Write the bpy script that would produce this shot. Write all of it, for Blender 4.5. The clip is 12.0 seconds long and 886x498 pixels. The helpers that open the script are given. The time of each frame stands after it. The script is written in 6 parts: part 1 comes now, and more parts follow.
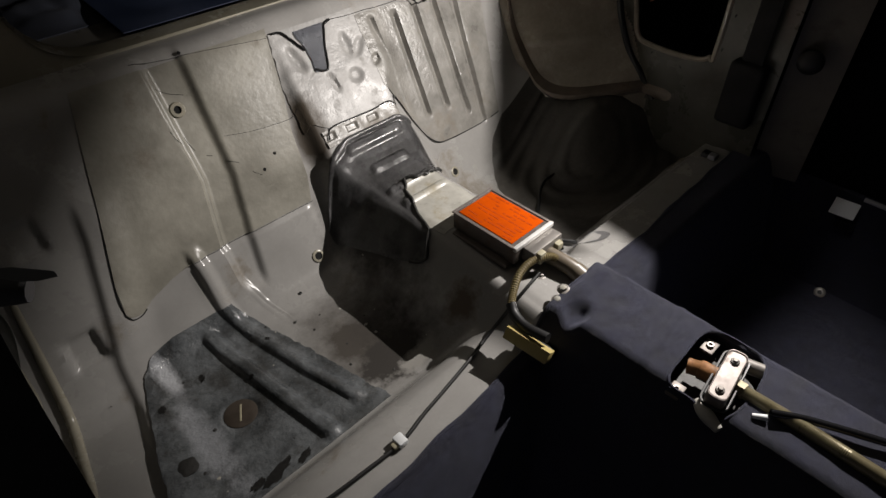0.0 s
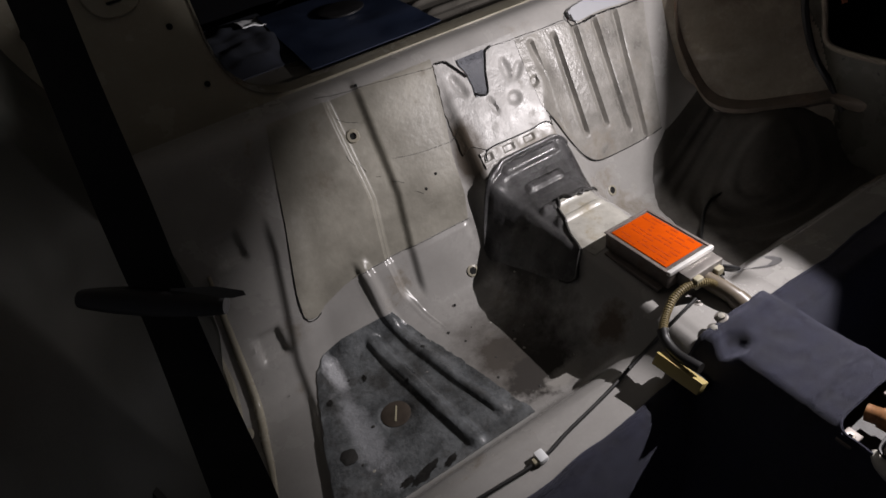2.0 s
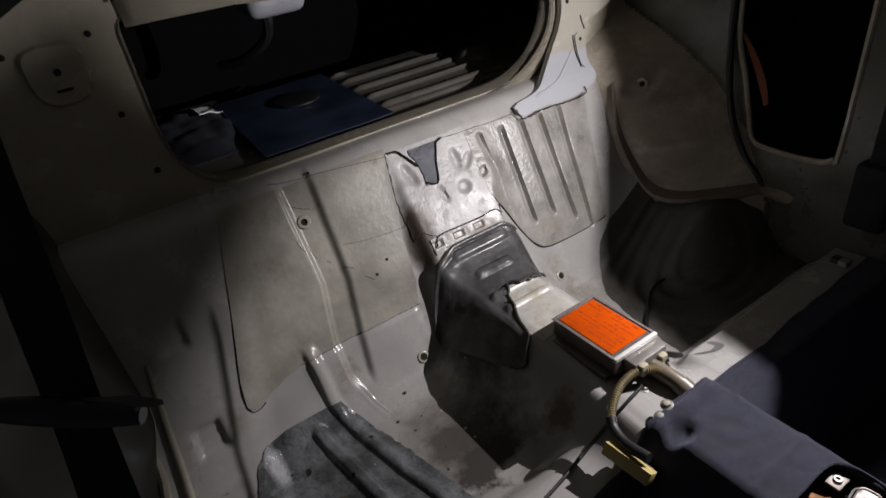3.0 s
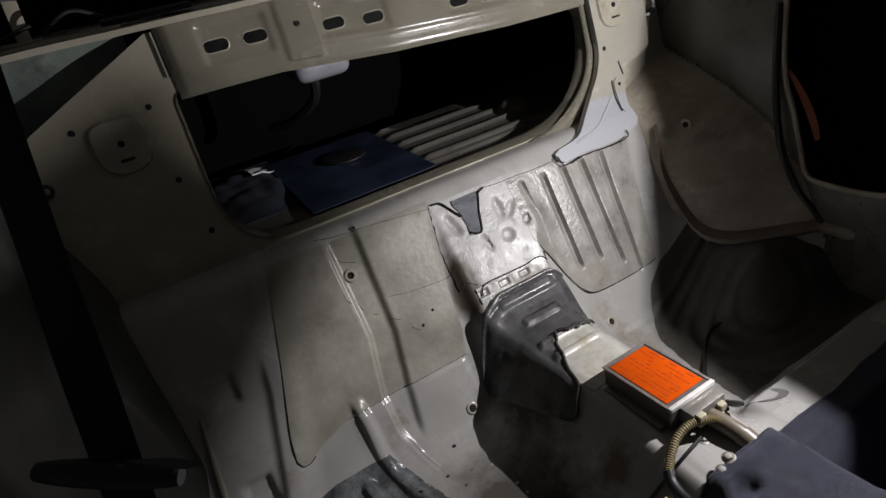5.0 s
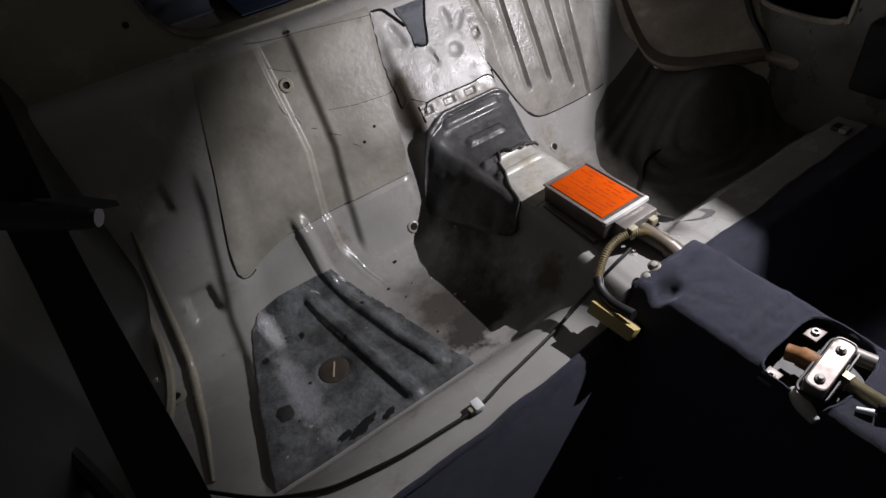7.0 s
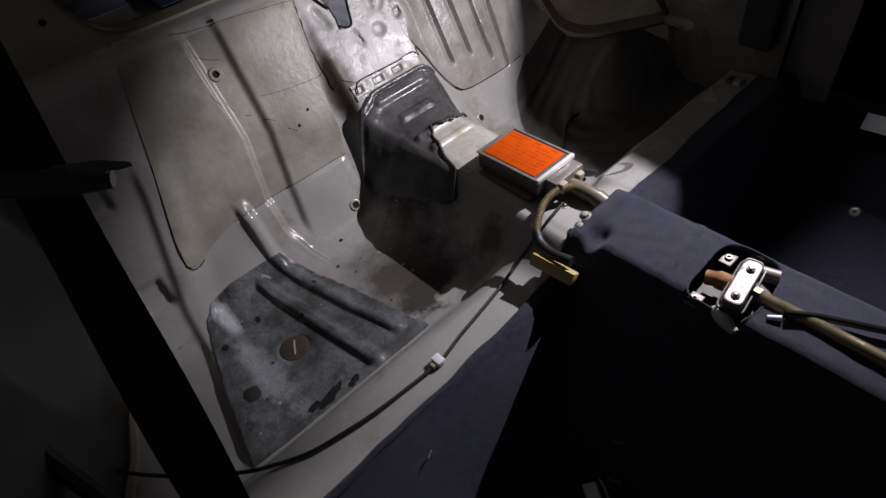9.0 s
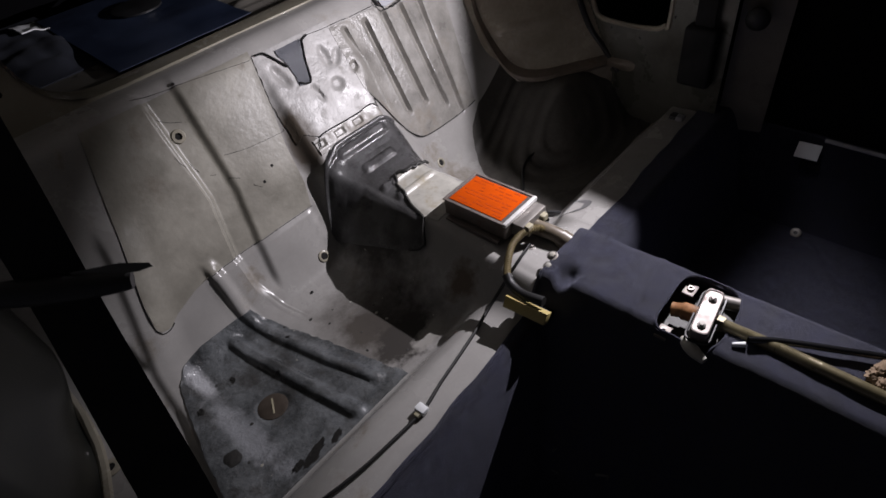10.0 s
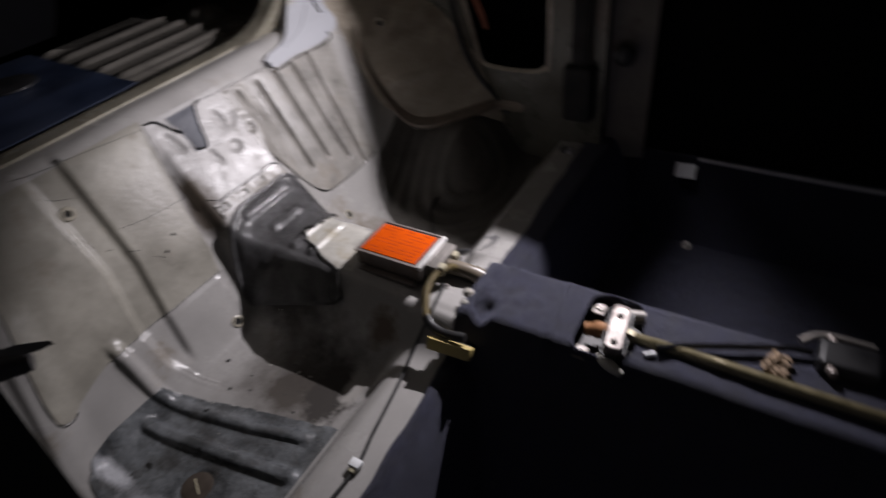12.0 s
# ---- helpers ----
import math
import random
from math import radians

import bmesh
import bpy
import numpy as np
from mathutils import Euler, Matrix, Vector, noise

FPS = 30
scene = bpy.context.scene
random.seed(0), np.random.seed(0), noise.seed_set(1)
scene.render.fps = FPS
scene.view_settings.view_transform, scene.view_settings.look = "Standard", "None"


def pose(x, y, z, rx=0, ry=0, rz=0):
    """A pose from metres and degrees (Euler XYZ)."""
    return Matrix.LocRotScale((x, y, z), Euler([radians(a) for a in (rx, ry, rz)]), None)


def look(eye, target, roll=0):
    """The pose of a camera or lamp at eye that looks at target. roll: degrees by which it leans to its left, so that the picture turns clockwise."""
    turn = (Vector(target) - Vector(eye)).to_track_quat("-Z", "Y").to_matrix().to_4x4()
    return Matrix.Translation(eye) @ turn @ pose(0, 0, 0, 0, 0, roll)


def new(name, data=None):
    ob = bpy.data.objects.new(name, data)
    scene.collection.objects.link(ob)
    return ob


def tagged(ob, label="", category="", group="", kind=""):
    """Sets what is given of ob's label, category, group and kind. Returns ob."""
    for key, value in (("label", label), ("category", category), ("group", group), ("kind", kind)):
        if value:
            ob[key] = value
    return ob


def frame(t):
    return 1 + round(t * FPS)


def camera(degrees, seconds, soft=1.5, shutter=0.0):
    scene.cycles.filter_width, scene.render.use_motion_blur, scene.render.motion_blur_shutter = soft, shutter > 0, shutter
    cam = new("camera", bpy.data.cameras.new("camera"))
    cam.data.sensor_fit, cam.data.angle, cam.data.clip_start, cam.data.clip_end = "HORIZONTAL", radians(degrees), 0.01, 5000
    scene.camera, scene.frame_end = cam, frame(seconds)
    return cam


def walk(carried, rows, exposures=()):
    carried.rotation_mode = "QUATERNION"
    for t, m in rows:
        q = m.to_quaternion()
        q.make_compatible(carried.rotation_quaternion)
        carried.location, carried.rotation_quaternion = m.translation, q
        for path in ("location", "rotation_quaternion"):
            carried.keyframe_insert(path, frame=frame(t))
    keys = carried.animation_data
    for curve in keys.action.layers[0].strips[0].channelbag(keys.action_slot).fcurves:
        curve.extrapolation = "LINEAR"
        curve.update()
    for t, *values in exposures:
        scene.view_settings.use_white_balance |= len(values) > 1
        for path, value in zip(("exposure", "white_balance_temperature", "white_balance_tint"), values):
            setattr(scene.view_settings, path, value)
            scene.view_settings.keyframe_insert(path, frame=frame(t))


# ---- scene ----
cam = camera(72.5, 12.0, shutter=0.3)
PATH = [
    (0, (0.06, 0.034, 0.84), (1.094, 1.112, -0.49), -1.0),
    (0.033, (0.06, 0.034, 0.84), (1.094, 1.112, -0.49), -1.0),
    (0.1, (0.054, 0.036, 0.843), (1.008, 1.166, -0.493), -3.0),
    (0.2, (0.049, 0.038, 0.846), (0.925, 1.218, -0.497), -5.0),
    (0.3, (0.044, 0.04, 0.849), (0.849, 1.266, -0.5), -6.8),
    (0.4, (0.04, 0.041, 0.851), (0.79, 1.303, -0.502), -8.1),
    (0.5, (0.037, 0.042, 0.852), (0.749, 1.329, -0.504), -9.1),
    (1, (0.037, 0.025, 0.858), (0.684, 1.375, -0.467), -10.3),
    (1.5, (0.07, 0.015, 0.841), (0.795, 1.35, -0.46), -7.7),
    (2, (0.068, 0.004, 0.871), (0.699, 1.427, -0.384), -12.0),
    (2.5, (0.084, -0.006, 0.867), (0.793, 1.491, -0.255), -10.6),
    (3, (0.087, -0.002, 0.883), (0.938, 1.46, -0.184), -8.2),
    (3.5, (0.074, 0.009, 0.909), (0.874, 1.578, -0.04), -11.4),
    (3.7, (0.075, 0.011, 0.913), (0.871, 1.598, -0.006), -11.1),
    (5.3, (0.102, -0.013, 0.879), (0.868, 1.595, -0.03), -12.4),
    (5.5, (0.1, -0.003, 0.872), (0.872, 1.583, -0.07), -12.1),
    (6, (0.104, -0.003, 0.849), (0.822, 1.515, -0.238), -13.1),
    (6.1, (0.103, -0.004, 0.848), (0.82, 1.506, -0.25), -13.0),
    (6.2, (0.101, -0.005, 0.843), (0.812, 1.477, -0.291), -12.8),
    (6.3, (0.095, -0.01, 0.832), (0.792, 1.401, -0.396), -12.2),
    (6.4, (0.091, -0.013, 0.825), (0.779, 1.352, -0.463), -11.9),
    (6.5, (0.09, -0.014, 0.823), (0.776, 1.342, -0.477), -11.8),
    (6.7, (0.091, -0.015, 0.824), (0.79, 1.308, -0.503), -10.1),
    (8.3, (0.02, -0.025, 0.865), (0.813, 1.184, -0.516), -10.7),
    (8.5, (0.03, -0.032, 0.855), (0.871, 1.134, -0.536), -11.1),
    (9, (0.023, -0.047, 0.846), (0.891, 1.083, -0.558), -8.9),
    (9.5, (0.028, -0.049, 0.851), (0.965, 1.075, -0.511), -8.5),
    (10, (0.005, -0.023, 0.884), (1.036, 1.041, -0.459), -8.0),
    (10.5, (0.002, -0.012, 0.898), (1.134, 1.011, -0.395), -4.8),
    (11, (0.011, -0.015, 0.896), (1.2, 1.023, -0.332), -3.6),
    (11.5, (0.003, -0.023, 0.908), (1.205, 1.02, -0.302), -4.8),
    (11.7, (0.002, -0.024, 0.906), (1.211, 1.007, -0.307), -5.0),
    (11.8, (0.002, -0.025, 0.905), (1.215, 0.997, -0.311), -5.1),
    (11.9, (0.001, -0.026, 0.902), (1.225, 0.974, -0.319), -5.5),
    (12, (-0.005, -0.034, 0.887), (1.278, 0.856, -0.363), -7.3),
]
# the clip's camera drifts to a cooler white balance
WHITE_BALANCE = [(0, 0, 6750, 11), (1.5, 0, 6550, 16), (3.5, 0, 6350, 15), (5.5, 0, 6300, 12), (8.5, 0, 6150, 19), (12, 0, 6250, 19)]
walk(cam, [(t, look(eye, target, roll)) for t, eye, target, roll in PATH], WHITE_BALANCE)

# ---------------------------------------------------------------- light
world = bpy.data.worlds.new("night")
scene.world = world
world.use_nodes = True
world.node_tree.nodes["Background"].inputs[0].default_value = (0.80, 0.80, 0.86, 1)
world.node_tree.nodes["Background"].inputs[1].default_value = 0.040

LAMP = Vector((1.22, 0.30, 0.67))
lamp = new("torch_light", bpy.data.lights.new("torch_light", "SPOT"))
lamp.data.energy = 47
lamp.data.color = (1.0, 0.965, 0.94)
lamp.data.spot_size = radians(172)
lamp.data.spot_blend = 0.55
lamp.data.shadow_soft_size = 0.0035
lamp.matrix_world = look(LAMP, (0.60, 0.86, 0.16))

# ---------------------------------------------------------------- materials


def material(name, colour, rough=0.5, metal=0.0, vary=0.15, scale=18.0, fine=260.0, bump=0.12, rough_vary=0.12,
             dirt=None, dirt_scale=7.0, dirt_amount=0.0, coat=0.0, dirt_rough=0.8, bump_size=0.0015, stretch=None):
    """A surface with grain and wear: coarse and fine noise in colour, gloss and relief; dirt lies in patches of their own."""
    m = bpy.data.materials.new(name)
    m.use_nodes = True
    nt = m.node_tree
    n, l = nt.nodes, nt.links
    b = n["Principled BSDF"]
    b.inputs["Metallic"].default_value = metal
    b.inputs["Coat Weight"].default_value = coat
    b.inputs["Coat Roughness"].default_value = 0.15
    geo = n.new("ShaderNodeTexCoord")
    where = geo.outputs["Object"]
    if stretch:
        mp = n.new("ShaderNodeMapping")
        mp.inputs["Scale"].default_value = stretch
        l.new(where, mp.inputs["Vector"])
        where = mp.outputs["Vector"]

    def tex(s, detail=6.0, rough_=0.6):
        t = n.new("ShaderNodeTexNoise")
        t.inputs["Scale"].default_value = s
        t.inputs["Detail"].default_value = detail
        t.inputs["Roughness"].default_value = rough_
        l.new(where, t.inputs["Vector"])
        return t.outputs["Fac"]

    def ramp(f, lo, hi, a, c):
        r = n.new("ShaderNodeMapRange")
        r.inputs["From Min"].default_value, r.inputs["From Max"].default_value = lo, hi
        r.inputs["To Min"].default_value, r.inputs["To Max"].default_value = a, c
        l.new(f, r.inputs["Value"])
        return r.outputs["Result"]

    def mix(f, a, c):
        x = n.new("ShaderNodeMix")
        x.data_type = "RGBA"
        l.new(f, x.inputs["Factor"])
        for sock, v in (("A", a), ("B", c)):
            s = [i for i in x.inputs if i.name == sock and i.type == "RGBA"][0]
            if isinstance(v, tuple):
                s.default_value = (*v, 1)
            else:
                l.new(v, s)
        return [o for o in x.outputs if o.type == "RGBA"][0]

    coarse, grain = tex(scale), tex(fine, 3.0)
    dark = tuple(c * (1 - vary) for c in colour)
    light = tuple(min(1, c * (1 + vary)) for c in colour)
    col = mix(ramp(coarse, 0.32, 0.68, 0, 1), dark, light)
    col = mix(ramp(grain, 0.3, 0.75, 0, 0.35), col, tuple(c * (1 - 1.6 * vary) for c in colour))
    ro = ramp(coarse, 0.3, 0.7, max(0.03, rough - rough_vary), min(1, rough + rough_vary))
    if dirt:
        d = ramp(tex(dirt_scale, 9.0, 0.68), 0.62 - 0.25 * dirt_amount, 0.72, 0, 1)
        col = mix(d, col, dirt)
        rr = n.new("ShaderNodeMix")
        l.new(d, rr.inputs["Factor"])
        l.new(ro, rr.inputs["A"])
        rr.inputs["B"].default_value = dirt_rough
        ro = rr.outputs["Result"]
    l.new(col, b.inputs["Base Color"])
    l.new(ro, b.inputs["Roughness"])
    if bump:
        bp = n.new("ShaderNodeBump")
        bp.inputs["Strength"].default_value = bump
        bp.inputs["Distance"].default_value = bump_size
        add = n.new("ShaderNodeMath")
        add.operation = "MULTIPLY_ADD"
        add.inputs[1].default_value = 0.5
        l.new(grain, add.inputs[0])
        l.new(coarse, add.inputs[2])
        l.new(add.outputs[0], bp.inputs["Height"])
        l.new(bp.outputs["Normal"], b.inputs["Normal"])
    return m


def flat(name, colour, rough=0.5, metal=0.0):
    return material(name, colour, rough, metal, vary=0.08, bump=0.05, rough_vary=0.06)


BODY = material("beige_body_paint", (0.335, 0.312, 0.248), 0.22, vary=0.10, scale=9, fine=160, bump=0.10,
                dirt=(0.16, 0.13, 0.09), dirt_scale=6, dirt_amount=0.15)
SHEET = material("painted_deadening_sheet", (0.275, 0.262, 0.222), 0.36, vary=0.22, scale=11, fine=90, bump=0.32,
                 dirt=(0.17, 0.145, 0.11), dirt_scale=9, dirt_amount=0.15, bump_size=0.003)
SHEET_BRIGHT = material("worn_glossy_deadening_sheet", (0.37, 0.362, 0.35), 0.43, vary=0.20, scale=26, fine=130, bump=0.35,
                        dirt=(0.26, 0.25, 0.23), dirt_scale=24, dirt_amount=0.15, bump_size=0.004)
SHEET_PALE = material("pale_deadening_sheet", (0.238, 0.228, 0.208), 0.36, vary=0.26, scale=17, fine=110, bump=0.55,
                      dirt=(0.19, 0.165, 0.13), dirt_scale=10, dirt_amount=0.32, bump_size=0.004)
MAT_GREY = material("grey_bitumen_mat", (0.150, 0.148, 0.150), 0.26, vary=0.3, scale=16, fine=140, bump=0.25,
                    dirt=(0.028, 0.026, 0.024), dirt_scale=11, dirt_amount=0.32, bump_size=0.003)
MAT_BLUE = material("worn_blue_grey_mat", (0.115, 0.124, 0.130), 0.30, vary=0.6, scale=15, fine=130, bump=0.6, rough_vary=0.18,
                    dirt=(0.024, 0.022, 0.019), dirt_scale=19, dirt_amount=0.46, bump_size=0.005, coat=0.6)
MAT_DARK = material("dark_bitumen_mat", (0.03, 0.029, 0.027), 0.6, vary=0.35, scale=14, fine=120, bump=0.5, bump_size=0.003)
BARE = material("scuffed_bare_metal_paint", (0.42, 0.41, 0.37), 0.34, vary=0.15, scale=30, bump=0.3,
                dirt=(0.30, 0.26, 0.18), dirt_scale=20, dirt_amount=0.3)
PRIMER = material("blue_grey_primer", (0.13, 0.14, 0.17), 0.4, vary=0.15)
CARPET = material("navy_carpet", (0.0150, 0.0158, 0.030), 0.95, vary=0.4, scale=30, fine=900, bump=1.0, bump_size=0.004,
                  dirt=(0.022, 0.0215, 0.029), dirt_scale=14, dirt_amount=0.2, dirt_rough=1.0)
CARPET.node_tree.nodes["Principled BSDF"].inputs["Sheen Weight"].default_value = 0.26
CARPET.node_tree.nodes["Principled BSDF"].inputs["Sheen Roughness"].default_value = 0.5
CARPET.node_tree.nodes["Principled BSDF"].inputs["Sheen Tint"].default_value = (0.55, 0.58, 0.78, 1)
BLACK = material("black_plastic", (0.012, 0.012, 0.013), 0.45, vary=0.2)
GLOSS = material("glossy_black_plastic", (0.010, 0.010, 0.011), 0.16, vary=0.15, bump=0.03, rough_vary=0.05)
BLACK_SOFT = material("black_webbing", (0.004, 0.004, 0.005), 0.75, vary=0.2, fine=1200, bump=0.6)
GAP = material("black_gap", (0.006, 0.006, 0.006), 0.9, vary=0.1, bump=0)
RUBBER = material("black_rubber", (0.007, 0.007, 0.007), 0.5, vary=0.2)
STEEL = material("zinc_steel", (0.240, 0.224, 0.208), 0.42, 0.45, vary=0.12, scale=40, fine=400, rough_vary=0.1,
                 dirt=(0.25, 0.19, 0.12), dirt_scale=40, dirt_amount=0.15)
BRIGHT = material("bright_steel", (0.216, 0.188, 0.172), 0.45, 0.35, vary=0.15, scale=60, dirt=(0.12, 0.08, 0.06), dirt_scale=45, dirt_amount=0.3)
CASE = material("aged_aluminium_case", (0.17, 0.145, 0.13), 0.38, 0.55, vary=0.2, scale=35, fine=300,
                dirt=(0.16, 0.12, 0.09), dirt_scale=24, dirt_amount=0.35)
ORANGE = material("orange_label", (0.52, 0.066, 0.0005), 0.9, vary=0.10, scale=30, bump=0.05)
ORANGE.node_tree.nodes["Principled BSDF"].inputs["Specular IOR Level"].default_value = 0.05
ORANGE_INK = flat("label_print", (0.40, 0.047, 0.0005), 0.75)
ORANGE_INK.node_tree.nodes["Principled BSDF"].inputs["Specular IOR Level"].default_value = 0.15
BRASS = material("brassy_zinc_rod", (0.175, 0.150, 0.085), 0.36, 0.35, vary=0.15, scale=50, fine=500)
COPPER = material("copper_bush", (0.30, 0.14, 0.055), 0.45, 0.2, vary=0.45, scale=60, dirt=(0.10, 0.06, 0.03), dirt_scale=40, dirt_amount=0.4)
TAPE = material("yellowed_conduit", (0.168, 0.132, 0.060), 0.5, vary=0.25, scale=60)
YELLOW = material("yellow_connector", (0.46, 0.37, 0.14), 0.45, vary=0.1)
CREAM = material("cream_plastic", (0.36, 0.33, 0.23), 0.5, vary=0.1)
TUBE = material("tan_tube", (0.136, 0.112, 0.080), 0.42, vary=0.15, scale=30)
WHITE = material("white_plastic", (0.75, 0.77, 0.78), 0.5, vary=0.05)
NAVY = material("navy_cloth", (0.018, 0.022, 0.035), 0.9, vary=0.3)
BLUE = material("blue_plastic_sheet", (0.020, 0.030, 0.060), 0.42, vary=0.35, scale=8)
# corner panel's green, darkened for the shade on the near side
GLASSY = material("greenish_shaded_panel", (0.045, 0.048, 0.043), 0.4, vary=0.25, scale=10)
RED = material("orange_red_paint", (0.42, 0.15, 0.085), 0.4, vary=0.2, scale=25)
DULL_PIN = flat("dull_pin", (0.3, 0.3, 0.28), 0.35, 0.5)
# near-black colour stands in for the darkness of boot, doors and cabin ends
UNLIT_BLACK = material("unlit_black", (0.0035, 0.0035, 0.0045), 0.95, vary=0.4)
UNLIT_BLACK.node_tree.nodes["Principled BSDF"].inputs["Specular IOR Level"].default_value = 0.1
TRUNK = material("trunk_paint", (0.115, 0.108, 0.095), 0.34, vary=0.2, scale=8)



def stain_or_light(m, centre, radii, colour, ragged=0.45, seed=0.0, soft=0.25, rough=0.7):
    """A colour patch with an uneven outline, laid over a material at a place of the car: grime, or painted shade and
    glare.
    """
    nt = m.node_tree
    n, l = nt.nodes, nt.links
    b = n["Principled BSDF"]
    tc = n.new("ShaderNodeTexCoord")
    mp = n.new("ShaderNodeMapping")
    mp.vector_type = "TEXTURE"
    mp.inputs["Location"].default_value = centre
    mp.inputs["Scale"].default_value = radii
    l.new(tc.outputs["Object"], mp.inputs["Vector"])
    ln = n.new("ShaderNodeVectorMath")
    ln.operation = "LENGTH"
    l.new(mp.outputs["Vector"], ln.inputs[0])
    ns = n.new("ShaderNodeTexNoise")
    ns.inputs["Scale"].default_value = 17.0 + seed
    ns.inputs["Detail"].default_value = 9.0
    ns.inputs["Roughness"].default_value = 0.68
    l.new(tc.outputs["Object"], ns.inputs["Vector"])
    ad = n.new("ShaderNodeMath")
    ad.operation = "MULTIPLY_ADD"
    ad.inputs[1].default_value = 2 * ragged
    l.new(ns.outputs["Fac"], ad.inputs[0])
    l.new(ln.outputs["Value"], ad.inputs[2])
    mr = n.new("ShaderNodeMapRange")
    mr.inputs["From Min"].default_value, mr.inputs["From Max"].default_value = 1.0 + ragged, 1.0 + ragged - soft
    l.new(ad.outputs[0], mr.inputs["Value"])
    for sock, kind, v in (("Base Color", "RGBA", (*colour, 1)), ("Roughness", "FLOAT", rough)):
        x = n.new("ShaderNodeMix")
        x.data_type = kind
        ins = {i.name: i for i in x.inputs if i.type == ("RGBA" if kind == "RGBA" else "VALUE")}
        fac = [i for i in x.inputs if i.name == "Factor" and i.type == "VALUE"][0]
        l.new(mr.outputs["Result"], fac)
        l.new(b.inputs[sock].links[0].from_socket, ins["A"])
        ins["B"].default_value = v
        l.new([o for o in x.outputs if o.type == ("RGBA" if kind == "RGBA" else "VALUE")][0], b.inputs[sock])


PAN = material("beige_pan_paint", (0.33, 0.322, 0.308), 0.22, vary=0.10, scale=9, fine=160, bump=0.10,
               dirt=(0.16, 0.13, 0.09), dirt_scale=6, dirt_amount=0.18)
stain_or_light(PAN, (0.45, 0.67, -0.03), (0.120, 0.16, 0.06), (0.060, 0.052, 0.043), 0.6, 0.0, 0.7)
# grime at the tunnel's foot, enlarged and blackened for the shade over it
stain_or_light(PAN, (0.55, 0.66, -0.03), (0.125, 0.15, 0.10), (0.035, 0.03, 0.026), 0.7, 6.0, 0.9)
stain_or_light(PAN, (0.47, 0.60, -0.03), (0.07, 0.06, 0.05), (0.030, 0.026, 0.022), 0.8, 11.0, 0.3)
stain_or_light(PAN, (0.50, 0.565, -0.03), (0.060, 0.022, 0.05), (0.28, 0.27, 0.25), 0.7, 27.0, 0.4, 0.35)
# shade of the tunnel's near flank, put into the paint
stain_or_light(PAN, (0.60, 0.80, 0.04), (0.085, 0.17, 0.12), (0.030, 0.026, 0.022), 0.5, 8.0, 0.6)
# brown dirt on the tunnel shoulder, painted together with the shoulder's shade
stain_or_light(SHEET_BRIGHT, (0.606, 0.985, 0.238), (0.046, 0.09, 0.062), (0.075, 0.060, 0.044), 0.35, 3.0, 0.5, 0.5)
stain_or_light(PAN, (0.600, 0.965, 0.215), (0.045, 0.07, 0.085), (0.060, 0.048, 0.036), 0.35, 3.0, 0.5, 0.6)
stain_or_light(PAN, (0.62, 0.55, 0.03), (0.06, 0.05, 0.06), (0.13, 0.10, 0.075), 0.6, 15.0, 0.4)
# glare along the mat's bend, painted as two pale streaks
stain_or_light(MAT_BLUE, (0.155, 0.838, -0.03), (0.020, 0.055, 0.06), (0.42, 0.43, 0.45), 0.6, 21.0, 0.6, 0.18)
stain_or_light(MAT_BLUE, (0.145, 0.68, -0.035), (0.030, 0.14, 0.05), (0.25, 0.26, 0.275), 0.8, 24.0, 0.6, 0.25)

# ---------------------------------------------------------------- mesh helpers


def mesh_object(name, bm, mat, smooth=True):
    me = bpy.data.meshes.new(name)
    bm.normal_update()
    if smooth:
        for f in bm.faces:
            f.smooth = True
        for e in bm.edges:
            if len(e.link_faces) == 2 and e.calc_face_angle(0) > 0.7:
                e.smooth = False
    bm.to_mesh(me)
    bm.free()
    me.materials.append(mat)
    return new(name, me)


def part(name, bm, mat, parent, label=""):
    ob = mesh_object(name, bm, mat)
    ob.parent = parent
    if parent.parent is None:
        ob.matrix_parent_inverse = Matrix.Translation(parent.location).inverted()
    if label:
        tagged(ob, label)
    return ob


def thing(name, at, label, category, group="", kind=""):
    e = new(name)
    e.empty_display_size = 0.05
    e.location = at
    return tagged(e, label, category, group, kind)


def structure(name, bm, mat, label):
    return tagged(mesh_object(name, bm, mat), label, kind="structure")


def box(bm, lo, hi, bevel=0.0, m=None, seg=2):
    r = bmesh.ops.create_cube(bm, size=1)
    c, s = (Vector(lo) + Vector(hi)) / 2, Vector(hi) - Vector(lo)
    vs = r["verts"]
    bmesh.ops.transform(bm, matrix=Matrix.Translation(c) @ Matrix.Diagonal((*s, 1)), verts=vs)
    es = list({e for v in vs for e in v.link_edges})
    if bevel:
        r2 = bmesh.ops.bevel(bm, geom=es, offset=bevel, segments=seg, profile=0.6, affect="EDGES")
        vs = list({v for f in r2["faces"] for v in f.verts} | {v for v in vs if v.is_valid})
    if m is not None:
        bmesh.ops.transform(bm, matrix=m, verts=vs)
    return vs


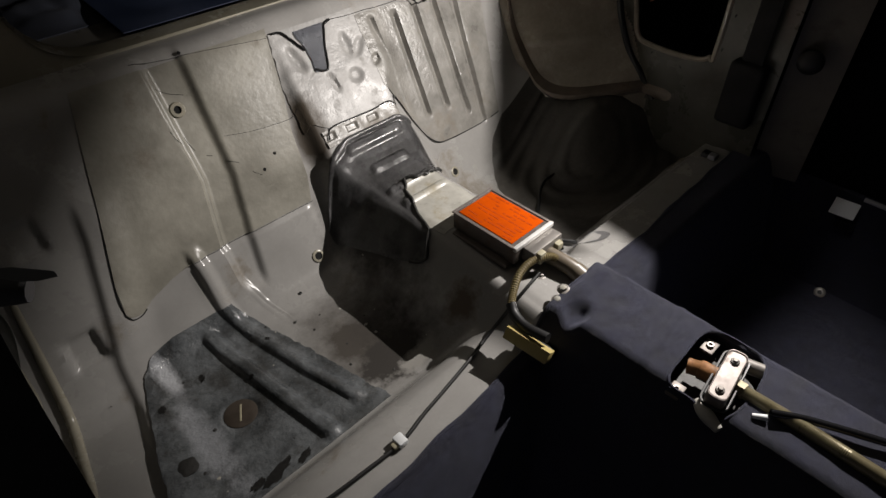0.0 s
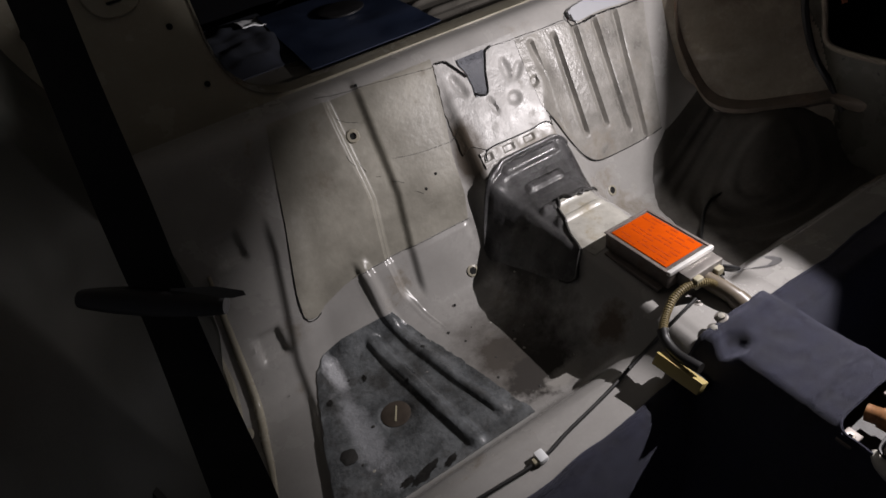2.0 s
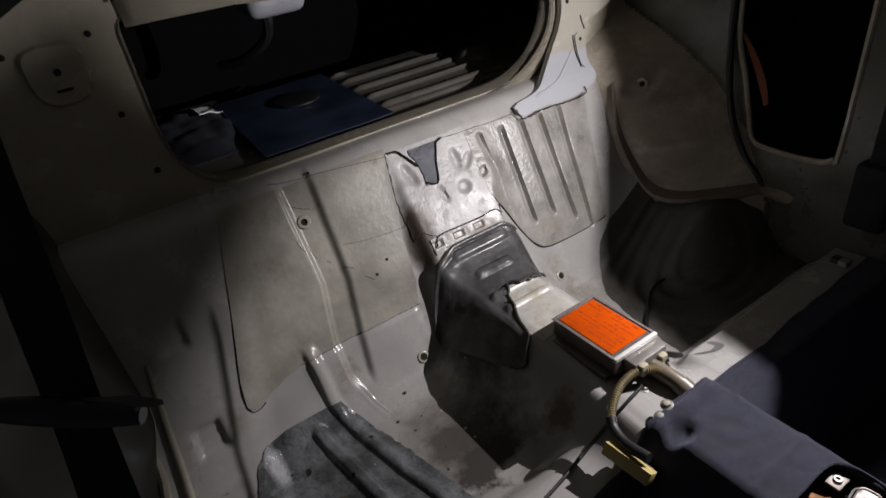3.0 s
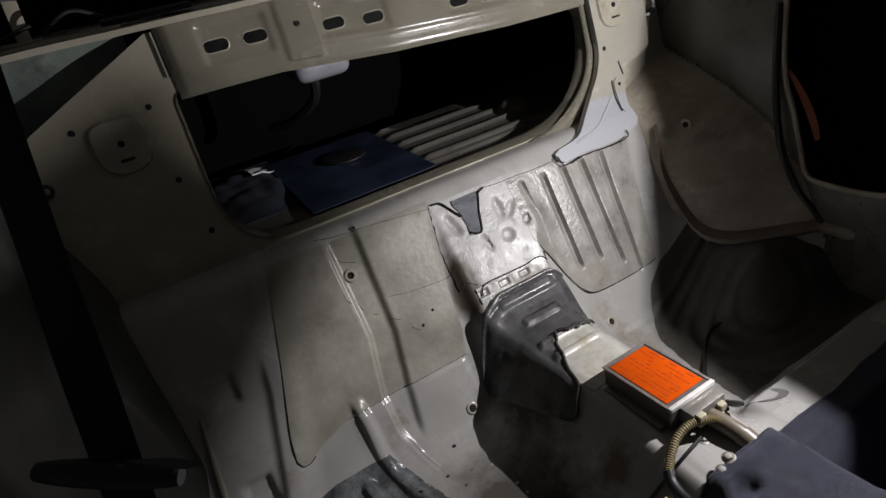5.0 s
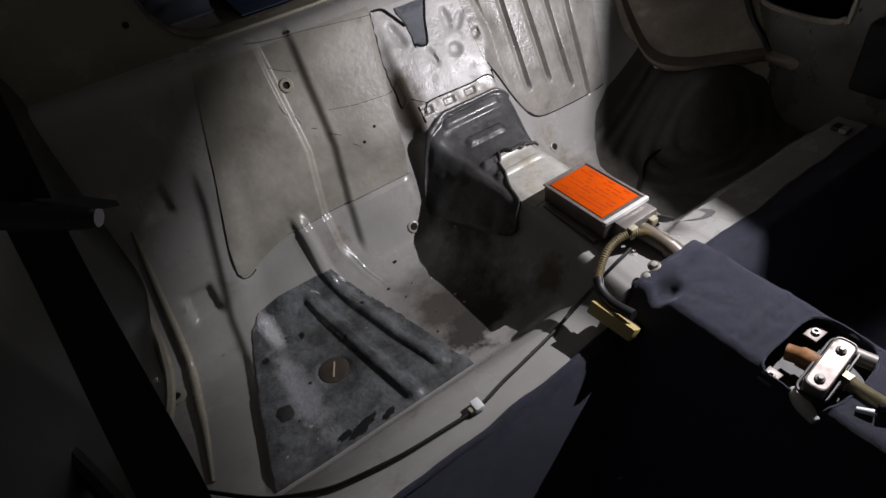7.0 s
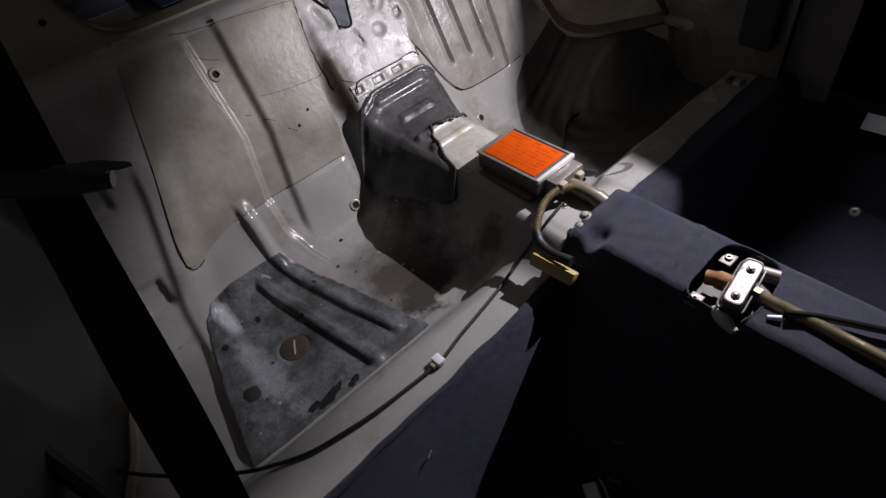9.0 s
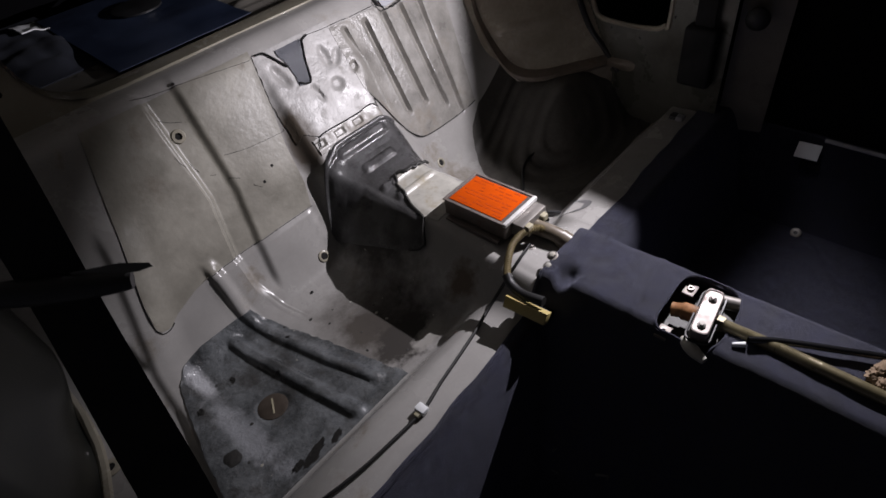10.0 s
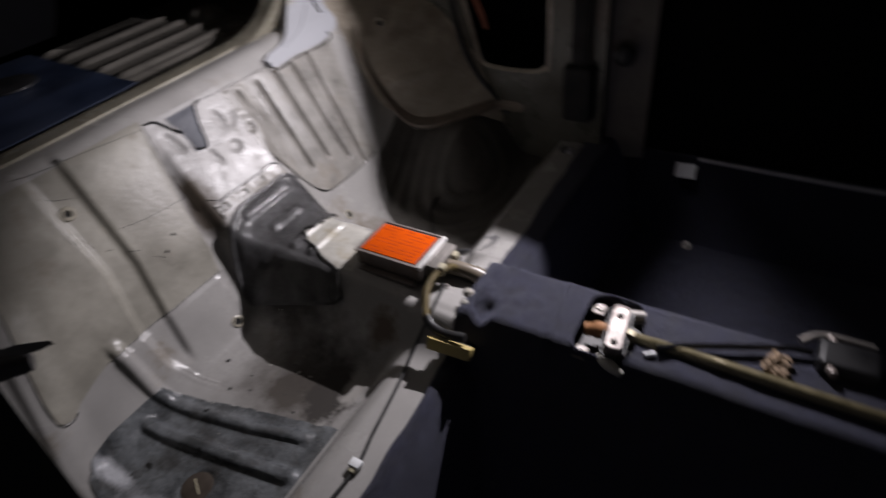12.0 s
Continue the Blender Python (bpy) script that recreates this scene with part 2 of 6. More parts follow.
def tube(bm, pts, r, sides=10, wave=0.0, step=0.0, cap=True):
    """A round bar along a path; wave and step give it rings, as on a corrugated conduit."""
    pts = [Vector(p) for p in pts]
    if step:
        fine = [pts[0]]
        for a, c in zip(pts, pts[1:]):
            k = max(1, int((c - a).length / step))
            fine += [a.lerp(c, (i + 1) / k) for i in range(k)]
        pts = fine
    rings, up = [], Vector((0.13, 0.21, 0.97))
    for i, p in enumerate(pts):
        d = (pts[min(i + 1, len(pts) - 1)] - pts[max(i - 1, 0)]).normalized()
        side = d.cross(up)
        if side.length < 0.05:
            side = d.cross(Vector((1, 0, 0)))
        side.normalize()
        top = side.cross(d)
        rad = (r[i] if isinstance(r, (list, tuple)) else r) * (1 + (wave if i % 2 else -wave))
        rings.append([bm.verts.new(p + rad * (math.cos(a) * side + math.sin(a) * top))
                      for a in (2 * math.pi * k / sides for k in range(sides))])
    for a, c in zip(rings, rings[1:]):
        for k in range(sides):
            bm.faces.new((a[k], a[(k + 1) % sides], c[(k + 1) % sides], c[k]))
    if cap:
        bm.faces.new(rings[0][::-1])
        bm.faces.new(rings[-1])


def curve_points(ctrl, n=40):
    """A smooth path through the control points (Catmull-Rom)."""
    c = [Vector(p) for p in ctrl]
    c = [2 * c[0] - c[1]] + c + [2 * c[-1] - c[-2]]
    out, segs = [], len(c) - 3
    for i in range(n + 1):
        u = i / n * segs
        k = min(int(u), segs - 1)
        t = u - k
        p0, p1, p2, p3 = c[k:k + 4]
        out.append(0.5 * (2 * p1 + (p2 - p0) * t + (2 * p0 - 5 * p1 + 4 * p2 - p3) * t * t + (3 * p1 - p0 - 3 * p2 + p3) * t ** 3))
    return out


def disc(bm, centre, normal, r, thick, sides=20, dome=0.0, hole=0.0):
    """A round plate, washer or bolt head."""
    z = Vector(normal).normalized()
    x = z.orthogonal().normalized()
    y = z.cross(x)
    c = Vector(centre)
    ring = lambda rad, h: [bm.verts.new(c + h * z + rad * (math.cos(a) * x + math.sin(a) * y)) for a in (2 * math.pi * k / sides for k in range(sides))]
    rings = [ring(r, 0), ring(r, thick * 0.7), ring(r * 0.88, thick)]
    if hole:
        rings += [ring(hole, thick), ring(hole, 0)]
    elif dome:
        rings += [ring(r * 0.5, thick + dome * 0.8), ring(r * 0.12, thick + dome)]
    for a, b in zip(rings, rings[1:]):
        for k in range(sides):
            bm.faces.new((a[k], a[(k + 1) % sides], b[(k + 1) % sides], b[k]))
    if not hole:
        bm.faces.new(rings[-1])
    return c


def grid(us, vs, at, keep=None):
    """A sheet of quads over two ranges; at(u, v) gives the place."""
    bm = bmesh.new()
    rows = [[bm.verts.new(at(u, v)) for u in us] for v in vs]
    for j in range(len(vs) - 1):
        for i in range(len(us) - 1):
            if keep is None or keep((us[i] + us[i + 1]) / 2, (vs[j] + vs[j + 1]) / 2):
                bm.faces.new((rows[j][i], rows[j][i + 1], rows[j + 1][i + 1], rows[j + 1][i]))
    loose = [v for v in bm.verts if not v.link_faces]
    bmesh.ops.delete(bm, geom=loose, context="VERTS")
    return bm


def thicken(bm, depth, direction=None):
    """Gives an open sheet a back and edges."""
    r = bmesh.ops.solidify(bm, geom=list(bm.faces), thickness=depth)
    bmesh.ops.recalc_face_normals(bm, faces=list(bm.faces))
    return bm


def inside(loop, x, y):
    hit = False
    for (x0, y0), (x1, y1) in zip(loop, loop[1:] + loop[:1]):
        if (y0 > y) != (y1 > y) and x < (x1 - x0) * (y - y0) / (y1 - y0) + x0:
            hit = not hit
    return hit


def span(a, b, step):
    return [float(v) for v in np.linspace(a, b, max(2, int(round(abs(b - a) / step)) + 1))]


def smooth01(v, lo, hi):
    t = min(1.0, max(0.0, (v - lo) / (hi - lo)))
    return t * t * (3 - 2 * t)


# ---------------------------------------------------------------- floor pan and bulkhead: one pressed sheet
AXIS = 0.715   # middle of the tunnel
PROFILE = [(0.380, 0.018), (0.400, 0.031), (0.470, 0.031), (0.500, 0.012), (0.525, -0.030), (0.560, -0.037), (0.820, -0.037),
           (0.865, -0.022), (0.897, 0.028), (0.930, 0.100), (1.000, 0.240), (1.073, 0.386), (1.088, 0.405), (1.105, 0.412), (1.185, 0.412), (1.200, 0.395)]
_y = np.linspace(0.38, 1.20, 1641)
_z = np.interp(_y, [p[0] for p in PROFILE], [p[1] for p in PROFILE])
_k = np.exp(-0.5 * (np.arange(-40, 41) / 14.0) ** 2)
_z = np.convolve(np.pad(_z, 40, mode="edge"), _k / _k.sum(), mode="valid")
_s = np.concatenate([[0], np.cumsum(np.hypot(np.diff(_y), np.diff(_z)))])
S_END = float(_s[-1])


def by_y(y):
    """Arc length along the pressing at a depth y."""
    return float(np.interp(y, _y, _s))


def by_z(z):
    """Arc length along the bulkhead at a height z."""
    k = _y > 0.86
    return float(np.interp(z, _z[k][:520], _s[k][:520]))


def line(points):
    """x along a pressed line, from (x, s) pairs."""
    p = sorted((s, x) for x, s in points)
    ss, xx = [a for a, _ in p], [b for _, b in p]
    return lambda s: float(np.interp(s, ss, xx)), ss[0], ss[-1]


EDGE_LEFT = line([(0.165, by_z(0.25)), (0.157, by_z(0.20)), (0.104, by_y(0.886)), (0.092, by_y(0.80)), (0.045, by_y(0.60)), (0.03, by_y(0.55))])
RIB_LOW = line([(0.285, by_z(0.13)), (0.290, by_z(0.06)), (0.292, by_y(0.885)), (0.312, by_y(0.80)), (0.335, by_y(0.68)), (0.366, by_y(0.556))])
CREASE = line([(0.364, by_z(0.41)), (0.372, by_z(0.21)), (0.350, by_z(0.10)), (0.352, by_y(0.90)), (0.372, by_y(0.86)), (0.385, by_y(0.82))])
GROOVE = line([(0.434, by_z(0.415)), (0.429, by_z(0.20)), (0.409, by_z(0.10)), (0.400, by_z(0.03)), (0.398, by_y(0.882))])
RIB_PAN = line([(0.254, by_y(0.858)), (0.268, by_y(0.76)), (0.283, by_y(0.65)), (0.300, by_y(0.553))])


def step_along(ln, x, s, w, fade):
    f, lo, hi = ln
    on = smooth01(s, lo - fade, lo + fade) * (1 - smooth01(s, hi - fade, hi + fade))
    return on * (smooth01(x, f(s) - w, f(s) + w)), on


def groove_x(k, s):
    """Middle line of one of the five grooves in the sheet on the far side."""
    top, bot = by_z(0.345), by_z((0.160, 0.152, 0.152, 0.122, 0.088)[k])
    return (0.842, 0.906, 0.964, 1.022, 1.083)[k] - (0.0, 0.0, -0.002, -0.002, 0.018)[k] * (top - s) / (top - bot)


DIMPLES = ((0.638, 0.322, 0.011, 0.036, -0.2), (0.757, 0.318, 0.011, 0.034, 0.0), (0.783, 0.305, 0.012, 0.024, 0.5), (0.749, 0.246, 0.017, 0.018, 0.0),
           (0.694, 0.250, 0.008, 0.028, -0.15), (0.810, 0.262, 0.012, 0.016, 0.3))


def dimple(x, s):
    """Pressed hollows in the panel above the tunnel."""
    d = 0.0
    if 0.61 < x < 0.82 and by_z(0.20) < s < by_z(0.39):
        for cx, cz, rx, rz, lean in DIMPLES:
            v = s - by_z(cz)
            if abs(v) < 0.06 and abs(x - cx) < 0.05:
                d -= 0.0055 * (1 - smooth01(math.hypot((x - cx - lean * v) / rx, v / rz), 0.55, 1.15))
    return d


def pressed(x, s):
    """How far the pressing stands proud of its plain profile."""
    d = 0.0
    a, _ = step_along(EDGE_LEFT, x, s, 0.009, 0.03)
    d += 0.0095 * a * (1 - smooth01(x, EDGE_LEFT[0](s) + 0.022, EDGE_LEFT[0](s) + 0.085))
    f, lo, hi = RIB_LOW
    on = smooth01(s, lo, lo + 0.03) * (1 - smooth01(s, hi - 0.03, hi))
    d += 0.0088 * on * smooth01(x, f(s) - 0.006, f(s) + 0.005) * (1 - smooth01(x, f(s) + 0.012, f(s) + 0.032))
    f, lo, hi = CREASE
    g = GROOVE[0]
    on = smooth01(s, lo - 0.02, lo + 0.03) * (1 - smooth01(s, hi - 0.05, hi + 0.02))
    low = smooth01(s, GROOVE[1] - 0.01, GROOVE[1] + 0.035)
    if on > 0:
        d -= on * low * (0.0055 * smooth01(x, f(s) - 0.0035, f(s) + 0.0005) + 0.0045 * smooth01(x, f(s) + 0.006, f(s) + 0.010)) * (1 - smooth01(x, g(s) - 0.008, g(s) + 0.008))
        for off in (0.0, 0.009):
            d += 0.0011 * on * (1 - smooth01(abs(x - f(s) - off), 0.0004, 0.0030))
    # fold along the lower edge of the sheet
    q = by_z(0.0965) - s
    if 0 < q < 0.14:
        d += 0.0042 * smooth01(q, 0, 0.004) * (1 - smooth01(q, 0.02, 0.12)) * smooth01(x, 0.27, 0.30) * (1 - smooth01(x, 0.535, 0.552))
    # capsule rib in the pan
    f, lo, hi = RIB_PAN
    u = abs(x - f(min(max(s, lo), hi))) if lo <= s <= hi else math.hypot(x - f(min(max(s, lo), hi)), s - min(max(s, lo), hi))
    d += 0.0095 * (1 - smooth01(u, 0.007, 0.019))
    # grooves in the sheet beside the fuel tank
    for k in range(5):
        top = by_z(0.345)
        bot = by_z((0.160, 0.152, 0.152, 0.122, 0.088)[k])
        cx = groove_x(k, s)
        q = min(max(s, bot), top)
        u = math.hypot(x - cx, s - q)
        v = x - cx
        e_ = math.hypot(max(0, abs(s - q)), 0) if s != q else 0.0
        lip = smooth01(v, -0.016, -0.002) * (1 - smooth01(v, 0.0, 0.0062))
        d -= 0.0105 * lip * (1 - smooth01(e_, 0.0, 0.018))
    # pads at the side
    for cx, cs in ((0.075, by_z(0.055)), (0.085, by_z(0.235))):
        u = max(abs(x - cx) / 0.026, abs(s - cs) / 0.030)
        d -= 0.010 * (1 - smooth01(u, 0.70, 1.15))
    # drain dish round the pan plug
    d -= 0.004 * (1 - smooth01(math.hypot(x - 0.212, s - by_y(0.690)), 0.024, 0.036))
    # far pan swages
    for r0 in (0.07, 0.115, 0.16, 0.205, 0.25):
        u = abs(math.hypot((x - 1.22) * 0.62, s - by_y(0.70)) - 0.8 * r0)
        d += 0.0042 * (1 - smooth01(u, 0.003, 0.013)) * smooth01(x, 0.97, 1.05) * (1 - smooth01(s, by_z(0.0), by_z(0.08)))
    d += 0.0016 * noise.noise(Vector((x * 9, s * 9, 0)))
    return d


RIDGE_Y = [0.38, 0.50, 0.64, 0.74, 0.82, 0.85, 0.875, 0.90, 0.925, 0.945, 0.960, 0.980, 1.0, 1.02, 1.035, 1.06, 1.2]
RIDGE_Z = [0.088, 0.098, 0.109, 0.113, 0.115, 0.119, 0.131, 0.150, 0.172, 0.193, 0.214, 0.244, 0.273, 0.299, 0.316, 0.34, 0.34]
TUNNEL_RIBS = ((0.924, 0.072), (0.878, 0.048), (0.812, 0.060), (0.765, 0.062))


def ridge(x, y):
    """Height of the tunnel that runs back and climbs the bulkhead: ribs across its back, a steep near flank."""
    top = float(np.interp(y, RIDGE_Y, RIDGE_Z))
    up = smooth01(y, 0.84, 0.92)
    if x < AXIS:
        u = AXIS - x - 0.066 - 0.036 * up
        slope, soft = 1.35 + 1.85 * up, 0.016 + 0.014 * up
    else:
        u = x - AXIS - 0.066 - 0.020 * up - 0.03 * smooth01(y, 0.97, 1.02)
        slope, soft = 1.35, 0.020
    h = top - (math.sqrt((slope * max(u, 0)) ** 2 + soft ** 2) - soft)
    if u < 0:
        h += 0.004 * smooth01(-u, 0, 0.02) * (1 - up)
        for yb, half in TUNNEL_RIBS:
            if abs(y - yb) < 0.012:
                h += 0.0060 * (1 - smooth01(abs(y - yb), 0.0035, 0.0105)) * (1 - smooth01(abs(x - AXIS - 0.004), half - 0.010, half + 0.004))
    return h


def pan_point(x, s, lift=0.0):
    y, z = float(np.interp(s, _s, _y)), float(np.interp(s, _s, _z))
    a = min(max(s, 0.004), S_END - 0.004)
    dy = float(np.interp(a + 0.004, _s, _y) - np.interp(a - 0.004, _s, _y))
    dz = float(np.interp(a + 0.004, _s, _z) - np.interp(a - 0.004, _s, _z))
    n = Vector((0, -dz, dy)).normalized()
    p = Vector((x, y, z)) + pressed(x, s) * n
    if x > 0.84 and y < 0.60:   # the front strip is wider on the far side
        w = smooth01(x, 0.84, 0.90)
        shelf = 0.031 - 1.7 * max(0.0, y - 0.508) - 0.06 * (1 - w)
        e = (shelf - p.z) / 0.005
        p.z += 0.005 * (math.log1p(math.exp(e)) if e < 30 else e) * w
    if x > 1.02:
        p.z += 0.135 * smooth01(x, 1.05, 1.30) ** 1.5 * smooth01(p.y, 0.60, 0.76) * (1 - smooth01(p.z, 0.02, 0.20))
    h = ridge(x, p.y)
    k = 0.018
    e = (h - p.z) / k
    top = p.z + k * (math.log1p(math.exp(e)) if e < 30 else e)
    on = 1 / (1 + math.exp(-max(-30, min(30, e))))
    p.z = top
    lift += dimple(x, s)
    if lift:
        slope = (ridge(x, p.y + 0.005) - ridge(x, p.y - 0.005)) / 0.01
        cross = (ridge(x + 0.004, p.y) - ridge(x - 0.004, p.y)) / 0.008
        n = n.lerp(Vector((-cross, -slope, 1)).normalized(), on).normalized()
        p += lift * n
    return p


def z_at(x, y):
    return pan_point(x, by_y(y)).z


PAN_REF = [-0.30, 0.10, 0.27, 0.31, 0.365, 0.374, 0.415, 0.47, 1.46]
PAN_LINES = [lambda s: -0.30, EDGE_LEFT[0], RIB_PAN[0], RIB_LOW[0], CREASE[0], lambda s: CREASE[0](s) + 0.009, GROOVE[0], lambda s: 0.47, lambda s: 1.46]


def warped(x, s):
    """Columns of the sheet run along the pressed lines."""
    return float(np.interp(x, PAN_REF, [f(s) for f in PAN_LINES]))


pan_bm = grid(span(-0.30, 0.04, 0.010) + span(0.045, 0.235, 0.005) + span(0.24, 0.46, 0.0032) + span(0.466, 0.79, 0.0048) + span(0.795, 1.13, 0.0042) + span(1.136, 1.46, 0.0065), span(0.0, S_END, 0.0058), lambda x, s: pan_point(warped(x, s), s))
thicken(pan_bm, 0.0015)
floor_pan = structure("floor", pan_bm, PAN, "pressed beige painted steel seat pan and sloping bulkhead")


def sheet(name, s0, s1, left, right, mat, lift, label, parent, step=0.006, extra=None, lines=()):
    """A bonded sheet that follows the pressing between two edge lines."""
    ss = span(s0, s1, step)
    mid = (s0 + s1) / 2
    stops = lambda s: [left(s), *(f(s) for f in lines), right(s)]
    wide = [max(stops(s)[k + 1] - stops(s)[k] for s in ss) for k in range(len(lines) + 1)]
    us = [0.0]
    for k, w in enumerate(wide):
        c = max(3, int(w / step))
        us += [k + (i + 1) / c for i in range(c)]
    n = len(us) - 1
    cols = lambda s: np.interp(us, range(len(lines) + 2), np.maximum.accumulate(stops(s)))
    bm = bmesh.new()
    rows = []
    for s in ss:
        rows.append([bm.verts.new(pan_point(float(x), s, lift + (extra(float(x), s) if extra else 0))) for x in cols(s)])
    low = []
    for j, s in enumerate(ss):
        row = cols(s)
        low.append([None] * (n + 1))
        for i in range(n + 1):
            if i in (0, n) or j in (0, len(ss) - 1):
                low[j][i] = bm.verts.new(pan_point(float(row[i]), s, -0.001))
    for j in range(len(ss) - 1):
        for i in range(n):
            bm.faces.new((rows[j][i], rows[j][i + 1], rows[j + 1][i + 1], rows[j + 1][i]))
        bm.faces.new((rows[j][0], rows[j + 1][0], low[j + 1][0], low[j][0]))
        bm.faces.new((rows[j][n], low[j][n], low[j + 1][n], rows[j + 1][n]))
    for i in range(n):
        bm.faces.new((rows[0][i], low[0][i], low[0][i + 1], rows[0][i + 1]))
        bm.faces.new((rows[-1][i], rows[-1][i + 1], low[-1][i + 1], low[-1][i]))
    return part(name, bm, mat, parent, label)


def rag(s, size, seed, scale=60):
    return size * noise.noise(Vector((s * scale, seed, 0.3))) + 0.4 * size * noise.noise(Vector((s * scale * 3.1, seed, 2.3)))


def rounded(x0, s, s0, s1, r, sign):
    """An edge at x0 that curves in over a radius at both ends."""
    for e, q in ((s0, s - s0), (s1, s1 - s)):
        if q < r:
            return x0 - sign * (r - math.sqrt(max(0, r * r - (r - max(q, 0)) ** 2)))
    return x0


# sheet behind the near seat
lo_, hi_ = by_z(0.066), by_z(0.395)
seam_ = by_z(0.100)
left_edge = line([(0.150, by_z(0.06)), (0.160, by_z(0.12)), (0.205, by_z(0.26)), (0.247, by_z(0.40))])[0]


sheet("deadening_sheet", seam_, hi_, left_edge, lambda s: float(np.interp(s, [seam_, by_z(0.144), by_z(0.228), by_z(0.285), hi_], [0.550, 0.564, 0.572, 0.586, 0.604])), SHEET, 0.0022,
      "beige painted deadening sheet behind the near seat", floor_pan, step=0.0035, lines=(CREASE[0], lambda s: CREASE[0](s) + 0.009, GROOVE[0]))
sheet("deadening_sheet", lo_, seam_, lambda s: rounded(left_edge(s), s, lo_, 9, 0.018, -1), lambda s: float(np.interp(s, [lo_, lo_ + 0.012, seam_ - 0.008, seam_], [0.180, 0.200, 0.250, 0.288])), SHEET, 0.0022,
      "rounded lower tongue of the deadening sheet", floor_pan, step=0.004)
# bright worn sheet round the tunnel, and the ribbed sheet beside it
top_, lip_ = by_z(0.384), by_y(0.961)
sheet("deadening_sheet", lip_, top_, lambda s: float(np.interp(s, [lip_, by_y(0.968), by_y(0.98), by_z(0.29), top_], [0.640, 0.618, 0.592, 0.589, 0.604])) + rag(s, 0.003, 4),
      lambda s: 0.806 + rag(s, 0.002, 5), SHEET_BRIGHT, 0.0022, "scuffed whitish deadening sheet round the tunnel", floor_pan, step=0.0045,
      extra=lambda x, s: 0.0006 * noise.noise(Vector((x * 45, s * 45, 1))))
sheet("deadening_sheet", by_z(0.078), by_z(0.368),
      lambda s: float(np.interp(s, [by_z(0.078), by_z(0.085), by_z(0.10), by_z(0.13), by_z(0.20)], [0.93, 0.900, 0.873, 0.845, 0.802])),
      lambda s: float(np.interp(s, [by_z(0.078), by_z(0.36)], [1.11, 1.172])), SHEET_PALE, 0.0028, "ribbed beige deadening sheet", floor_pan, step=0.003, lines=[lambda s, k=k: groove_x(k, s) for k in range(1, 5)])
# torn grey mat over the tunnel hump
m1 = by_y(0.944)


def torn(x):
    y = float(np.interp(x, [0.556, 0.575, 0.590, 0.605, 0.615, 0.630, 0.645, 0.655, 0.668, 0.690, 0.712, 0.740, 0.774, 0.80, 0.83],
                        [0.895, 0.800, 0.720, 0.664, 0.653, 0.664, 0.678, 0.715, 0.752, 0.797, 0.818, 0.806, 0.803, 0.812, 0.83]))
    return by_y(y) + 0.010 * noise.noise(Vector((x * 32, 3.3, 0))) + 0.004 * noise.noise(Vector((x * 110, 1.3, 0)))


def hump_mat():
    """The mat with its thick rolled upper edge, draped over the flank."""
    xs = span(0.558, 0.822, 0.0035)
    bm = bmesh.new()
    rows = []
    n = 84
    for i in range(n + 1):
        row = []
        for x in xs:
            a = torn(x)
            b = m1 - 0.55 * max(0, abs(x - AXIS - 0.010) - 0.066) - 6.0 * max(0, abs(x - AXIS - 0.010) - 0.074) ** 2
            s = a + (max(b, a + 0.01) - a) * i / n
            roll = 0.004 * smooth01((i / n - 0.90) / 0.06, 0, 1) * (1 - smooth01((i / n - 0.975) / 0.025, 0, 1))
            slack = 0.0022 * noise.noise(Vector((x * 30, s * 22, 5))) * smooth01(AXIS - x, 0.02, 0.08)
            row.append(bm.verts.new(pan_point(x, s, 0.0042 + roll + slack)))
        rows.append(row)
    for a, b in zip(rows, rows[1:]):
        for i in range(len(xs) - 1):
            bm.faces.new((a[i], a[i + 1], b[i + 1], b[i]))
    thicken(bm, 0.004)
    return bm


part("tunnel_mat", hump_mat(), MAT_GREY, floor_pan, "grey ribbed bitumen mat with a torn edge")
bm = bmesh.new()
tube(bm, [pan_point(x, torn(x) + 0.002, 0.006) for x in span(0.600, 0.806, 0.002)], [0.003 + 0.0018 * noise.noise(Vector((x * 70, 0, 8))) for x in span(0.600, 0.806, 0.002)], 7)
part("torn_edge", bm, MAT_DARK, floor_pan, "black torn edge of the tunnel mat")
# bare patch where the mat is torn away
sheet("bare_patch", by_y(0.652), by_y(0.835), lambda s: 0.652 + rag(s, 0.006, 8), lambda s: 0.782 + rag(s, 0.003, 9), BARE, 0.0012,
      "scuffed light metal laid bare on the tunnel", floor_pan, step=0.004)
# worn mats in the pan
p0, p1 = by_y(0.535), by_y(0.884)
sheet("pan_mat", p0, p1, lambda s: float(np.interp(s, [p0, by_y(0.70), by_y(0.86), by_y(0.878), p1], [0.035, 0.075, 0.125, 0.15, 0.20])) + rag(s, 0.003, 2),
      lambda s: float(np.interp(s, [p0, by_y(0.70), by_y(0.80), by_y(0.86), p1], [0.412, 0.378, 0.354, 0.336, 0.312])) + rag(s, 0.006, 6), MAT_BLUE, 0.0025,
      "worn blue-grey mat stuck to the seat pan", floor_pan, step=0.005, lines=(RIB_PAN[0], lambda s: min(RIB_LOW[0](s), 0.298 + 0.5 * (p1 - s))))
